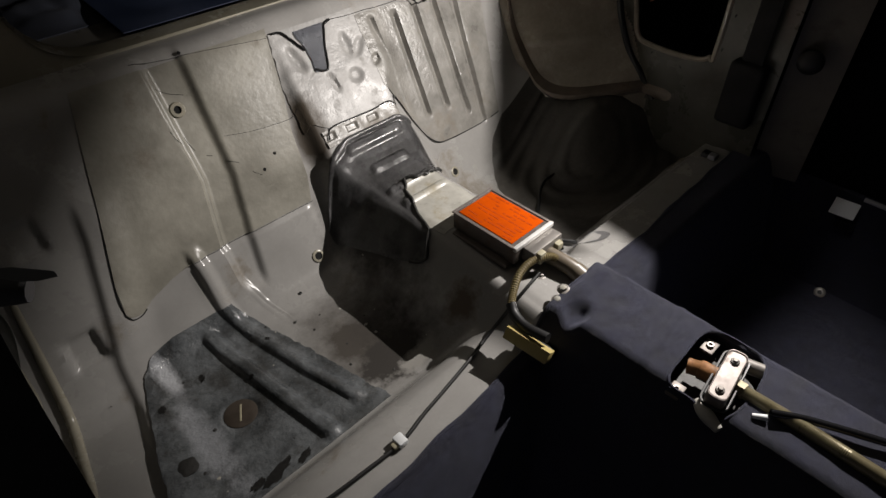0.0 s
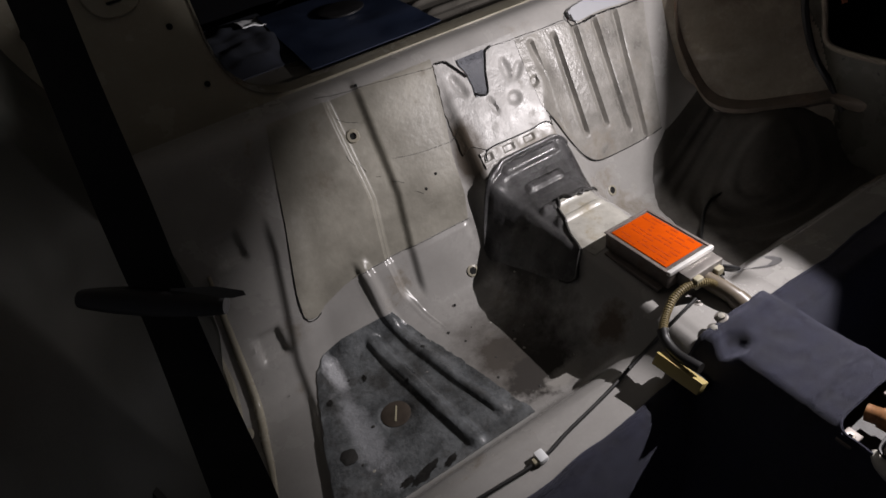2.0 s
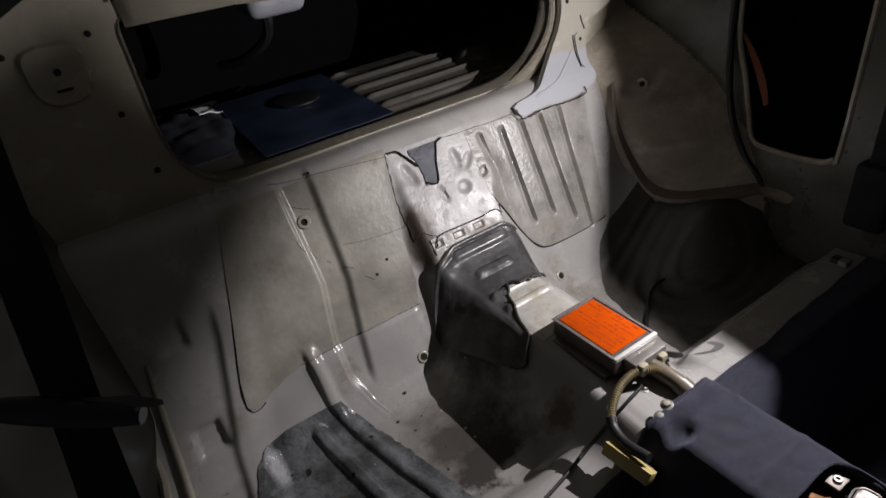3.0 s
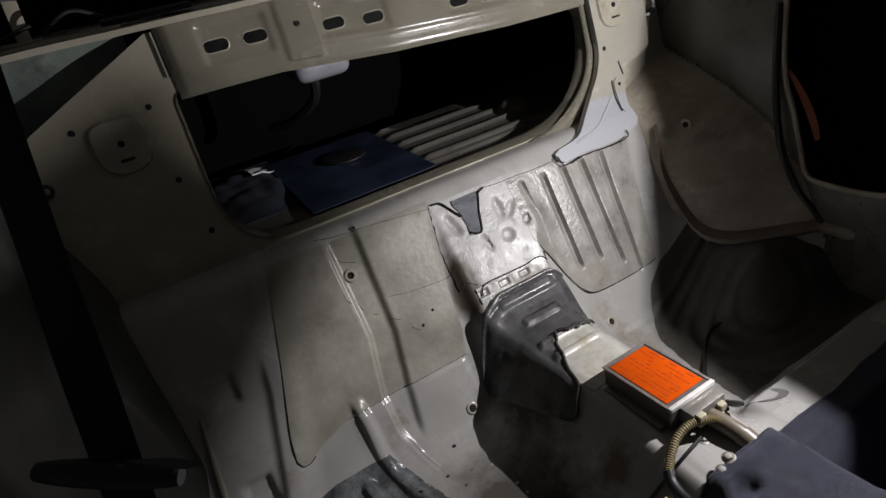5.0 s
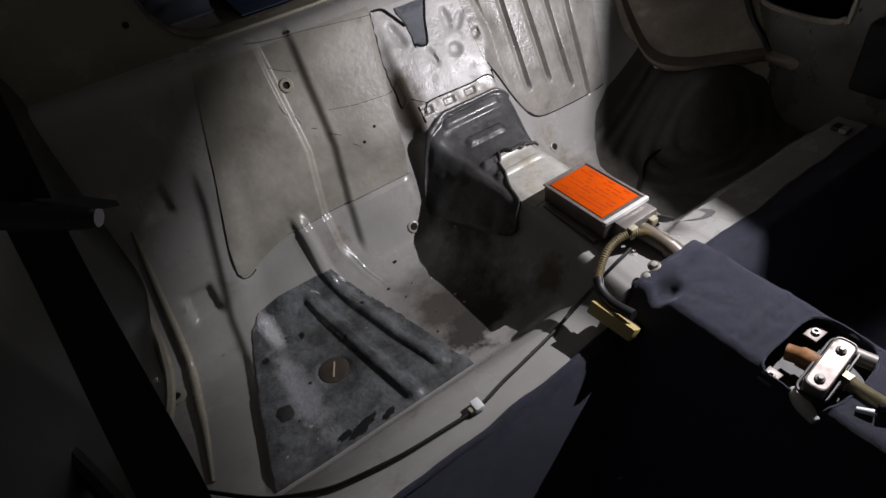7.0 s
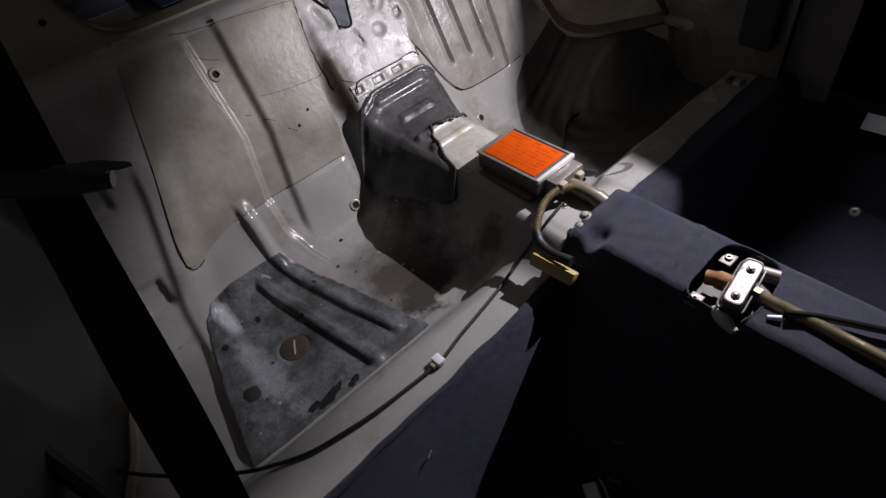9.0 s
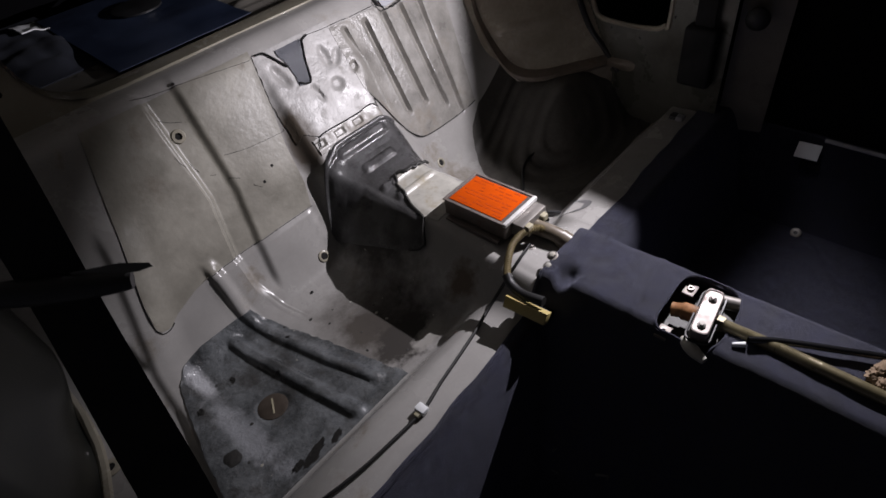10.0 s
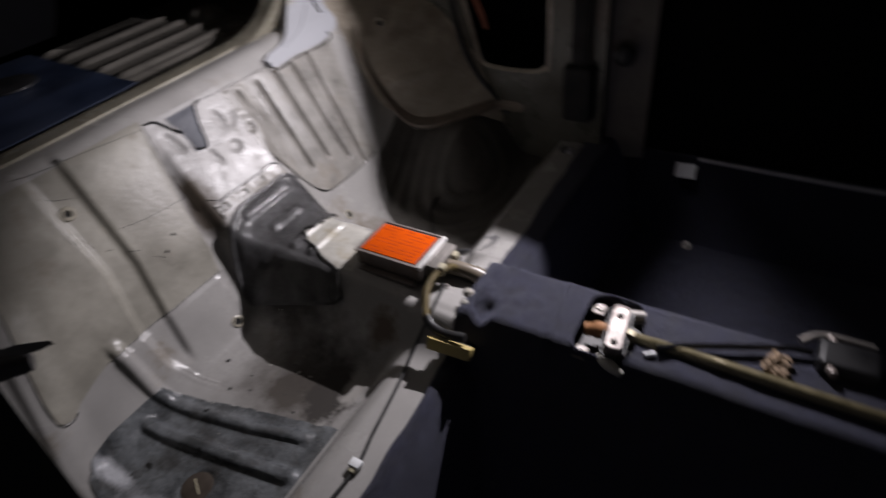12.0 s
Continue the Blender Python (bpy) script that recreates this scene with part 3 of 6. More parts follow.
for n_, (fx, fy, fl, fw, ft) in enumerate(((0.197, 0.552, 0.060, 0.010, 20), (0.165, 0.556, 0.026, 0.007, 10), (0.243, 0.546, 0.030, 0.007, 25), (0.12, 0.78, 0.016, 0.006, 60), (0.262, 0.735, 0.010, 0.004, 10), (0.33, 0.79, 0.008, 0.004, 40), (0.20, 0.80, 0.016, 0.005, 70))):
    bm = bmesh.new()
    c_ = Vector((fx, by_y(fy)))
    ring = []
    for k in range(26):
        a = 2 * math.pi * k / 26
        r_ = 1 + 0.55 * noise.noise(Vector((math.cos(a) * 2.2, math.sin(a) * 2.2, n_)))
        q = c_ + Matrix.Rotation(radians(ft), 2) @ Vector((math.cos(a) * fl * r_ * 0.5, math.sin(a) * fw * r_))
        ring.append(bm.verts.new(pan_point(q.x, q.y, 0.0034)))
    mid = bm.verts.new(pan_point(c_.x, c_.y, 0.0036))
    for k in range(26):
        bm.faces.new((ring[k], ring[(k + 1) % 26], mid))
    thicken(bm, 0.0015)
    part("worn_spot", bm, MAT_DARK, floor_pan, "black worn spot in the mat")
# far pan's mat: its dark tone also carries the shade lying there
FAR_MAT = material("dark_mat_in_shade", (0.075, 0.07, 0.062), 0.42, vary=0.35, scale=9, fine=120, bump=0.3, bump_size=0.003,
                   dirt=(0.035, 0.031, 0.028), dirt_scale=8, dirt_amount=0.4)
sheet("pan_mat", by_y(0.558), by_y(0.915), lambda s: float(np.interp(s, [by_y(0.545), by_y(0.70), by_y(0.80), by_y(0.86), by_y(0.90), by_y(0.915)], [0.95, 0.965, 0.99, 1.03, 1.07, 1.12])) + rag(s, 0.003, 14), lambda s: 1.43, FAR_MAT, 0.0012,
      "dark mat in the far seat pan, darkened further for shade", floor_pan)

# ---------------------------------------------------------------- upper bulkhead with the boot opening


def wall_y(z):
    return 1.138 + 0.20 * (z - 0.425)


def loop_points(ctrl, r_list, seg=8):
    """A closed outline with rounded corners, from (x, z) corners and radii."""
    pts, n = [], len(ctrl)
    for i in range(n):
        p, a, b = Vector(ctrl[i]), Vector(ctrl[i - 1]), Vector(ctrl[(i + 1) % n])
        r = r_list[i]
        u, v = (a - p).normalized(), (b - p).normalized()
        for k in range(seg + 1):
            t = k / seg
            pts.append((p + u * r * (1 - t) ** 2 + v * r * t ** 2))
    return pts


OPEN = loop_points([(0.215, 0.735), (0.210, 0.418), (1.182, 0.416), (1.180, 0.690)], [0.03, 0.14, 0.26, 0.06], 14)


def plate(outer, inner, at, depth, flange=0.0):
    """A plate with a hole: outline and hole as (x, z), set up by at(x, z)."""
    bm = bmesh.new()
    loops = []
    for pts in (outer, inner):
        if pts:
            vs = [bm.verts.new((p[0], 0, p[1])) for p in pts]
            loops.append([bm.edges.new((vs[i], vs[(i + 1) % len(vs)])) for i in range(len(vs))])
    bmesh.ops.triangle_fill(bm, edges=[e for l in loops for e in l], use_beauty=True)
    thicken(bm, depth)
    for v in bm.verts:
        off = v.co.y
        p = at(v.co.x, v.co.z)
        v.co = Vector(p) + Vector((0, abs(off), 0))
    bmesh.ops.recalc_face_normals(bm, faces=list(bm.faces))
    return bm


OUT = [(-0.16, 0.40), (1.46, 0.40), (1.46, 0.70), (1.24, 0.835), (0.21, 0.835), (-0.02, 0.725), (-0.16, 0.60)]
wall_rear = structure("wall_rear", plate(OUT, OPEN, lambda x, z: (x, wall_y(z), z), 0.006), BODY,
                      "beige steel bulkhead with the open hatch to the boot")


def ring_flange(loop, inset, depth, back):
    bm = bmesh.new()
    c = Vector((sum(p[0] for p in loop) / len(loop), sum(p[1] for p in loop) / len(loop)))
    a, b, d = [], [], []
    for p in loop:
        q = Vector(p) + (c - Vector(p)).normalized() * inset
        a.append(bm.verts.new((p[0], wall_y(p[1]) - 0.004, p[1])))
        b.append(bm.verts.new((q[0], wall_y(q[1]) + depth, q[1])))
        d.append(bm.verts.new((q[0], wall_y(q[1]) + back, q[1])))
    n = len(loop)
    for i in range(n):
        j = (i + 1) % n
        bm.faces.new((a[i], a[j], b[j], b[i]))
        bm.faces.new((b[i], b[j], d[j], d[i]))
    return thicken(bm, 0.002)


part("hatch_flange", ring_flange(OPEN, 0.006, 0.012, 0.035), BODY, wall_rear)

# cross beam over the hatch: a pressed channel with oval slots
def slot(cx, cz, w, h, n=8):
    pts = []
    for k in range(n + 1):
        a = -math.pi / 2 + math.pi * k / n
        pts.append((cx + w / 2 - h / 2 + h / 2 * math.cos(a), cz + h / 2 * math.sin(a)))
    for k in range(n + 1):
        a = math.pi / 2 + math.pi * k / n
        pts.append((cx - w / 2 + h / 2 + h / 2 * math.cos(a), cz + h / 2 * math.sin(a)))
    return pts


def beam_drop(x):
    """The hatch's upper edge falls towards the far side."""
    return float(np.interp(x, [0.30, 0.42, 0.66, 0.95, 1.2], [0.0, 0.002, 0.024, 0.040, 0.045]))


BEAM_SLOTS = (0.318, 0.392, 0.548, 0.634, 0.84, 0.92, 1.06)


def beam_out(x, z):
    """How far the beam's web stands before the bulkhead: pockets round the slots, a strap across."""
    o = float(np.interp(z, [0.716, 0.722, 0.730, 0.740, 0.752, 0.758, 0.842, 0.850, 0.853], [0.003, 0.007, 0.009, 0.009, 0.010, 0.013, 0.013, 0.010, -0.05]))
    if 0.735 < z < 0.85:
        o += 0.005 * (smooth01(x, 0.436, 0.442) - smooth01(x, 0.508, 0.514))
        for x0, x1, low in ((0.285, 0.425, 0.752), (0.515, 0.672, 0.762), (0.80, 0.96, 0.762), (1.02, 1.10, 0.762)):
            dip = smooth01(x, x0, x0 + 0.016) * (1 - smooth01(x, x1 - 0.016, x1)) * smooth01(z, low, low + 0.012) * (1 - smooth01(z, 0.822, 0.834))
            o -= 0.0055 * dip
    return o * smooth01(x, 0.222, 0.246) + 0.003


def beam_mesh():
    bm = bmesh.new()
    xs = span(0.228, 1.20, 0.005)
    zs = span(0.716, 0.85, 0.004) + [0.853]
    rows = [[bm.verts.new((x, wall_y(z - beam_drop(x)) - beam_out(x, z), z - beam_drop(x))) for x in xs] for z in zs]
    for a, b in zip(rows, rows[1:]):
        for i in range(len(xs) - 1):
            bm.faces.new((a[i], a[i + 1], b[i + 1], b[i]))
    return thicken(bm, 0.002)


beam = thing("cross_beam", (0.71, 1.17, 0.72), "beige pressed steel cross beam with oval slots above the hatch", "car body beam")
part("channel", beam_mesh(), BODY, beam)
for cx in BEAM_SLOTS:
    z_ = 0.789 - beam_drop(cx)
    bm = bmesh.new()
    bm.faces.new([bm.verts.new((p[0], wall_y(p[1]) - beam_out(cx, 0.789) - 0.0012, p[1])) for p in slot(cx, z_, 0.046, 0.020)])
    thicken(bm, 0.0008)
    part("oval_slot", bm, GAP, beam, "dark oval slot")
    bm = bmesh.new()
    ol = slot(cx, z_, 0.049, 0.023)
    tube(bm, [(p[0], wall_y(p[1]) - beam_out(cx, 0.789), p[1]) for p in ol + ol[:1]], 0.0016, 7)
    part("slot_rim", bm, BODY, beam)
bm = bmesh.new()
disc(bm, (0.474, wall_y(0.79) - beam_out(0.474, 0.79) - 0.0015, 0.792), (0, -1, 0.2), 0.005, 0.002, 14)
part("drilled_hole", bm, GAP, beam)
bm = bmesh.new()
tube(bm, [(0.2245, wall_y(z) - 0.008, z) for z in span(0.758, 0.842, 0.02)], 0.0026, 6)
part("end_gap", bm, GAP, beam)


def hole_in(parent, x, z, r, out=0.0015, name="drilled_hole"):
    bm = bmesh.new()
    disc(bm, (x, wall_y(z) - 0.0005, z), (0, -1, 0.2), r, out, 14)
    part(name, bm, GAP, parent)


for x, z in ((0.170, 0.719), (0.168, 0.586), (0.040, 0.712), (0.186, 0.480)):
    hole_in(wall_rear, x, z, 0.0055)
# pressed round-cornered pads either side of the hatch
for cx, cz in ((0.104, 0.672), (1.250, 0.655)):
    bm = bmesh.new()
    outer = loop_points([(cx - 0.048, cz + 0.045), (cx - 0.045, cz - 0.050), (cx + 0.045, cz - 0.050), (cx + 0.048, cz + 0.045)], [0.03, 0.042, 0.042, 0.03], 6)
    c = Vector((cx, cz))
    rings = []
    for k, (sc, o) in enumerate(((1.0, -0.001), (0.93, -0.008), (0.84, -0.009), (0.4, -0.009))):
        rings.append([bm.verts.new((c.x + (p[0] - c.x) * sc, wall_y(c.y + (p[1] - c.y) * sc) + o - (0.0225 if cx > 1 else 0), c.y + (p[1] - c.y) * sc)) for p in outer])
    n = len(outer)
    for a, b in zip(rings, rings[1:]):
        for i in range(n):
            bm.faces.new((a[i], a[(i + 1) % n], b[(i + 1) % n], b[i]))
    bm.faces.new(rings[-1])
    bmesh.ops.recalc_face_normals(bm, faces=list(bm.faces))
    pad = part("pressed_pad", bm, BODY, wall_rear)
    bm = bmesh.new()
    disc(bm, (cx, wall_y(cz) - 0.009 - (0.0225 if cx > 1 else 0), cz + 0.003), (0, -1, 0.2), 0.006, 0.0015, 14)
    part("drilled_hole", bm, GAP, wall_rear)
    bm = bmesh.new()
    box(bm, (cx - 0.012, wall_y(cz - 0.025) - 0.012 - (0.0225 if cx > 1 else 0), cz - 0.027), (cx + 0.012, wall_y(cz - 0.025) - 0.004, cz - 0.023))
    part("slit", bm, GAP, wall_rear)

stud = thing("trim_stud", (-0.033, wall_y(0.635) - 0.003, 0.635), "dark rubber trim stud with a pale centre on the bulkhead", "trim stud")
bm = bmesh.new()
disc(bm, (-0.033, wall_y(0.635) - 0.001, 0.635), (0, -1, 0.2), 0.012, 0.005, 22, dome=0.002)
part("washer", bm, RUBBER, stud)
bm = bmesh.new()
disc(bm, (-0.033, wall_y(0.635) - 0.008, 0.636), (0, -1, 0.2), 0.006, 0.003, 12, dome=0.001)
part("pin", bm, DULL_PIN, stud)
hook = thing("wire_hook", (1.372, wall_y(0.63) - 0.012, 0.625), "small white wire hook on the pillar flange", "hook")
bm = bmesh.new()
tube(bm, curve_points([(1.362, wall_y(0.61) - 0.014, 0.606), (1.382, wall_y(0.61) - 0.020, 0.612), (1.392, wall_y(0.63) - 0.022, 0.635), (1.380, wall_y(0.66) - 0.02, 0.660)], 16), 0.0035, 7)
part("wire", bm, WHITE, hook)
bm = bmesh.new()
tube(bm, [(1.376, wall_y(0.61) - 0.019, 0.610), (1.388, wall_y(0.615) - 0.021, 0.617)], 0.008, 9)
part("sleeve", bm, BLACK, hook)

# pillar plate and gusset beside the hatch
def gus_at(x, z, out=0.010):
    y = float(np.interp(z, [0.34, 0.36, 0.38, 0.395, 0.41, 0.425, 0.44, 0.46, 0.48, 0.86], [1.050, 1.060, 1.070, 1.078, 1.088, 1.101, 1.114, 1.128, 1.138, wall_y(0.86) - 0.010]))
    return (x, y - 1.25 * out, z)


def smooth_outline(runs):
    """A closed outline from runs of corners, each run a smooth curve."""
    out = []
    for run in runs:
        out += [(q.x, q.y) for q in curve_points([(x, z, 0) for x, z in run], 8 * (len(run) - 1))] if len(run) > 2 else list(run)
    return out


def draped(outline, out, deep=0.016):
    """A pressed plate of that outline with turned-back edges, laid over the bulkhead's roll."""
    xs, zs = [q[0] for q in outline], [q[1] for q in outline]
    ring = [(Vector(p), Vector(q)) for p, q in zip(outline, outline[1:] + outline[:1]) if (Vector(p) - Vector(q)).length > 1e-5]
    bm = grid(span(min(xs), max(xs), 0.0028), span(min(zs), max(zs), 0.0028), lambda x, z: Vector((x, 0, z)), lambda x, z: inside(outline, x, z))
    edge = [v for v in bm.verts if v.is_boundary]
    for v in edge:
        c = Vector((v.co.x, v.co.z))
        near = None
        for p, q in ring:
            t = max(0.0, min(1.0, (c - p).dot(q - p) / (q - p).length_squared))
            n = p + (q - p) * t
            if near is None or (n - c).length < (near - c).length:
                near = n
        if (near - c).length < 0.004:
            v.co = (near.x, 0, near.y)
    for v in bm.verts:
        v.co = gus_at(v.co.x, v.co.z, out)
    back = {v: bm.verts.new(v.co + Vector((0, deep, -0.3 * deep))) for v in edge}
    for e in [e for e in bm.edges if e.is_boundary and e.verts[0] in back and e.verts[1] in back]:
        v0, v1 = e.verts
        bm.faces.new((v0, v1, back[v1], back[v0]))
    bmesh.ops.recalc_face_normals(bm, faces=list(bm.faces))
    return bm


GUSSET = material("body_paint_with_blue_white_overspray", (0.335, 0.318, 0.268), 0.22, vary=0.10, scale=9, fine=160, bump=0.10,
                  dirt=(0.16, 0.13, 0.09), dirt_scale=6, dirt_amount=0.15)
stain_or_light(GUSSET, (1.12, 1.09, 0.375), (0.22, 0.2, 0.090), (0.345, 0.352, 0.372), 0.15, 4.0, 0.12, 0.24)
gusset = thing("pillar_gusset", (1.1, 1.1, 0.38), "pale painted steel gusset and pillar plate beside the hatch", "car body bracket")
part("pillar_plate", draped(smooth_outline([[(1.184, 0.86), (1.184, 0.60)], [(1.184, 0.58), (1.178, 0.548), (1.160, 0.510), (1.138, 0.482), (1.115, 0.460), (1.080, 0.434), (1.03, 0.404), (0.965, 0.394)], [(0.950, 0.388), (0.954, 0.372)], [(0.968, 0.364), (1.03, 0.368), (1.12, 0.364), (1.165, 0.368)], [(1.205, 0.378), (1.222, 0.392), (1.219, 0.425), (1.236, 0.46), (1.256, 0.506)], [(1.268, 0.513), (1.31, 0.523), (1.342, 0.535)], [(1.350, 0.545), (1.366, 0.70), (1.366, 0.86)]]), 0.011), GUSSET, gusset, "beige pillar plate, bluish white towards its foot")
# fold that runs from the foot up to the strap
bm = bmesh.new()
tube(bm, [Vector(gus_at(q.x, q.y, 0.009)) for q in curve_points([(1.02, 0.392, 0), (1.09, 0.404, 0), (1.135, 0.424, 0), (1.165, 0.440, 0), (1.182, 0.452, 0)], 30)], 0.0042, 8)
part("pressed_fold", bm, GUSSET, gusset)
# curled lip between the hatch and the plates
bm = bmesh.new()
arc = [Vector((q.x, q.y)) for q in curve_points([(1.164, 0.80, 0), (1.164, 0.62, 0), (1.156, 0.552, 0), (1.126, 0.500, 0), (1.072, 0.456, 0), (1.0, 0.425, 0), (0.930, 0.414, 0)], 48)]
rows = []
for i, q in enumerate(arc):
    d = (arc[min(i + 1, len(arc) - 1)] - arc[max(i - 1, 0)]).normalized()
    out = Vector((-d.y, d.x))
    w = 0.028 * (1 - smooth01(i / 48, 0.80, 1.0)) + 0.003
    row = []
    for t, proud in ((0.0, 0.006), (0.10, 0.011), (0.26, 0.008), (0.6, 0.003), (0.85, 0.003), (1.0, 0.008)):
        c = q + out * w * t
        row.append(bm.verts.new((c.x, wall_y(c.y) - proud, c.y)))
    rows.append(row)
for a, b in zip(rows, rows[1:]):
    for k in range(5):
        bm.faces.new((a[k], a[k + 1], b[k + 1], b[k]))
thicken(bm, 0.002)
part("curled_lip", bm, BODY, gusset, "curled beige lip of the hatch")
bm = bmesh.new()
tube(bm, curve_points([(1.184, wall_y(0.84) - 0.014, 0.84), (1.183, wall_y(0.66) - 0.014, 0.66), (1.183, wall_y(0.58) - 0.014, 0.58)], 24), 0.0022, 6)
part("lip_gap", bm, GAP, gusset)
bm = bmesh.new()
tube(bm, [Vector(gus_at(x, z, 0.013)) + Vector((0, -0.003, 0.003 * noise.noise(Vector((x * 90, 0, 3))))) for x, z in ((q.x, q.y) for q in curve_points([(0.950, 0.384, 0), (0.953, 0.372, 0), (0.968, 0.361, 0), (1.03, 0.365, 0), (1.12, 0.361, 0), (1.165, 0.365, 0), (1.168, 0.380, 0)], 90))], 0.0015, 6)
part("torn_joint", bm, GAP, gusset)
# narrow slotted strap at the pillar's edge
strap = part("strap", draped(smooth_outline([[(1.190, 0.424), (1.196, 0.416), (1.206, 0.418)], [(1.219, 0.435), (1.233, 0.470)], [(1.234, 0.480), (1.226, 0.489), (1.214, 0.489), (1.206, 0.482)]]), 0.0145, 0.006), GUSSET, gusset, "narrow beige strap with a hole")
bm = bmesh.new()
disc(bm, Vector(gus_at(1.220, 0.474, 0.0147)), (0, -1, 0.3), 0.0045, 0.0010, 14)
part("drilled_hole", bm, GAP, strap)
for slot in (((1.203, 0.486, 0), (1.199, 0.470, 0), (1.191, 0.440, 0), (1.188, 0.418, 0)), ((1.236, 0.526, 0), (1.239, 0.510, 0), (1.244, 0.492, 0))):
    bm = bmesh.new()
    tube(bm, [Vector(gus_at(q.x, q.y, 0.0112)) for q in curve_points(list(slot), 16)], 0.0021, 6)
    part("slot", bm, GAP, gusset)
bm = bmesh.new()
disc(bm, (1.200, gus_at(1.2, 0.565, 0.0112)[1], 0.565), (0, -1, 0.2), 0.0055, 0.0012, 12)
part("drilled_hole", bm, GAP, gusset)

# ---------------------------------------------------------------- boot behind the hatch
def boot_press(x, y):
    """A raised panel with four ribs across the boot floor."""
    left = 0.69 + 0.10 * (y - 1.26)
    on = smooth01(x, left, left + 0.012) * (1 - smooth01(x, 1.14, 1.16)) * smooth01(y, 1.262, 1.270) * (1 - smooth01(y, 1.66 - 0.32 * (x - 0.74), 1.68 - 0.32 * (x - 0.74)))
    rib = 1 - smooth01(abs(((y - 1.255) % 0.088) - 0.044), 0.004, 0.015)
    return on * (0.006 + 0.009 * rib * smooth01(x, left + 0.02, left + 0.05) * (1 - smooth01(x, 1.10, 1.14))) + 0.001 * noise.noise(Vector((x * 8, y * 8, 4)))


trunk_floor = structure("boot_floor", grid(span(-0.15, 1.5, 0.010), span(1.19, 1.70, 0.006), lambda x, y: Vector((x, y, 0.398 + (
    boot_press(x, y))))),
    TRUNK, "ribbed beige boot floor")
bm = bmesh.new()
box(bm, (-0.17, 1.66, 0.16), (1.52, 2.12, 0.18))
structure("boot_well", bm, UNLIT_BLACK, "boot well, coloured near-black for its darkness")
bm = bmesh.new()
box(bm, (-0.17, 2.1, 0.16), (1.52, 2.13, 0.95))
structure("boot_wall_back", bm, UNLIT_BLACK, "back wall of the boot, coloured near-black for its darkness")
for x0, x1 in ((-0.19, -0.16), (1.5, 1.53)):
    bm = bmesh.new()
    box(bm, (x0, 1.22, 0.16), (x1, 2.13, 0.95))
    structure("boot_wall_side", bm, UNLIT_BLACK, "side of the boot, coloured near-black for its darkness")
bm = grid(span(-0.16, 1.5, 0.04), span(1.17, 2.12, 0.04), lambda x, y: Vector((x, y, 0.852 + 0.006 * noise.noise(Vector((x * 6, y * 6, 0))))))
thicken(bm, 0.01)
structure("parcel_shelf", bm, BODY, "bare beige steel parcel shelf")
# blue sheet
bm = grid(span(0.40, 0.72, 0.012), span(1.22, 1.70, 0.012), lambda x, y: Vector((x + 0.06 * (y - 1.22), y, 0.405 + 0.008 * noise.noise(Vector((x * 7, y * 7, 2))) ** 2 + 0.004)))
thicken(bm, 0.002)
bsheet = thing("blue_sheet", (0.55, 1.4, 0.40), "blue plastic sheet lying on the boot floor", "plastic sheet")
part("sheet", bm, BLUE, bsheet)
bm = bmesh.new()
disc(bm, (0.60, 1.52, 0.412), (0, 0, 1), 0.06, 0.006, 28)
part("dark_disc", bm, BLACK, bsheet, "dark round pad")
# bundle near the side
bun = thing("cloth_bundle", (0.33, 1.55, 0.40), "dark crumpled cloth with a white rag in the boot", "cloth")
def cloth_z(x, y):
    e = 1 - smooth01(math.hypot((x - 0.33) / 0.12, (y - 1.55) / 0.22), 0.55, 1.0)
    return 0.400 + e * (0.012 + 0.014 * abs(noise.noise(Vector((x * 12, y * 7, 6)))) + 0.006 * noise.noise(Vector((x * 26, y * 18, 2))))
bm = grid(span(0.21, 0.45, 0.008), span(1.33, 1.78, 0.010), lambda x, y: Vector((x, y, cloth_z(x, y))))
thicken(bm, 0.003)
part("cloth", bm, NAVY, bun)
bm = grid(span(0.37, 0.43, 0.006), span(1.62, 1.72, 0.008), lambda x, y: Vector((x, y, cloth_z(x, y) + 0.006 + 0.006 * noise.noise(Vector((x * 40, y * 30, 1))))))
thicken(bm, 0.003)
part("rag", bm, WHITE, bun, "small white rag")

# bump at the far end of the ribs
bm = bmesh.new()
bmesh.ops.create_uvsphere(bm, u_segments=24, v_segments=14, radius=1, matrix=Matrix.Translation((1.115, 1.43, 0.402)) @ Matrix.Diagonal((0.055, 0.055, 0.040, 1)))
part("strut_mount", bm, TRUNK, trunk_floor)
# pale tank hanging below the shelf
tank = thing("washer_tank", (0.62, 1.62, 0.60), "pale plastic tank hanging under the parcel shelf", "tank")
bm = bmesh.new()
box(bm, (0.545, 1.54, 0.615), (0.700, 1.66, 0.80), 0.035, None, 4)
part("body", bm, material("milky_plastic", (0.30, 0.31, 0.34), 0.35, vary=0.12, scale=14), tank)
bm = bmesh.new()
tube(bm, curve_points([(0.61, 1.6, 0.65), (0.60, 1.63, 0.56), (0.55, 1.72, 0.50), (0.5, 1.8, 0.48)], 18), 0.014, 8)
part("hose", bm, BLACK, tank)
# loudspeaker on the shelf
spk = thing("loudspeaker", (0.24, 1.33, 0.86), "black round loudspeaker on the parcel shelf", "loudspeaker")
bm = bmesh.new()
disc(bm, (0.24, 1.34, 0.858), (0, 0, 1), 0.085, 0.012, 36, hole=0.068)
part("rim", bm, BLACK, spk)
bm = bmesh.new()
disc(bm, (0.24, 1.34, 0.857), (0, 0, 1), 0.066, 0.004, 36, dome=0.006)
part("cone", bm, RUBBER, spk)

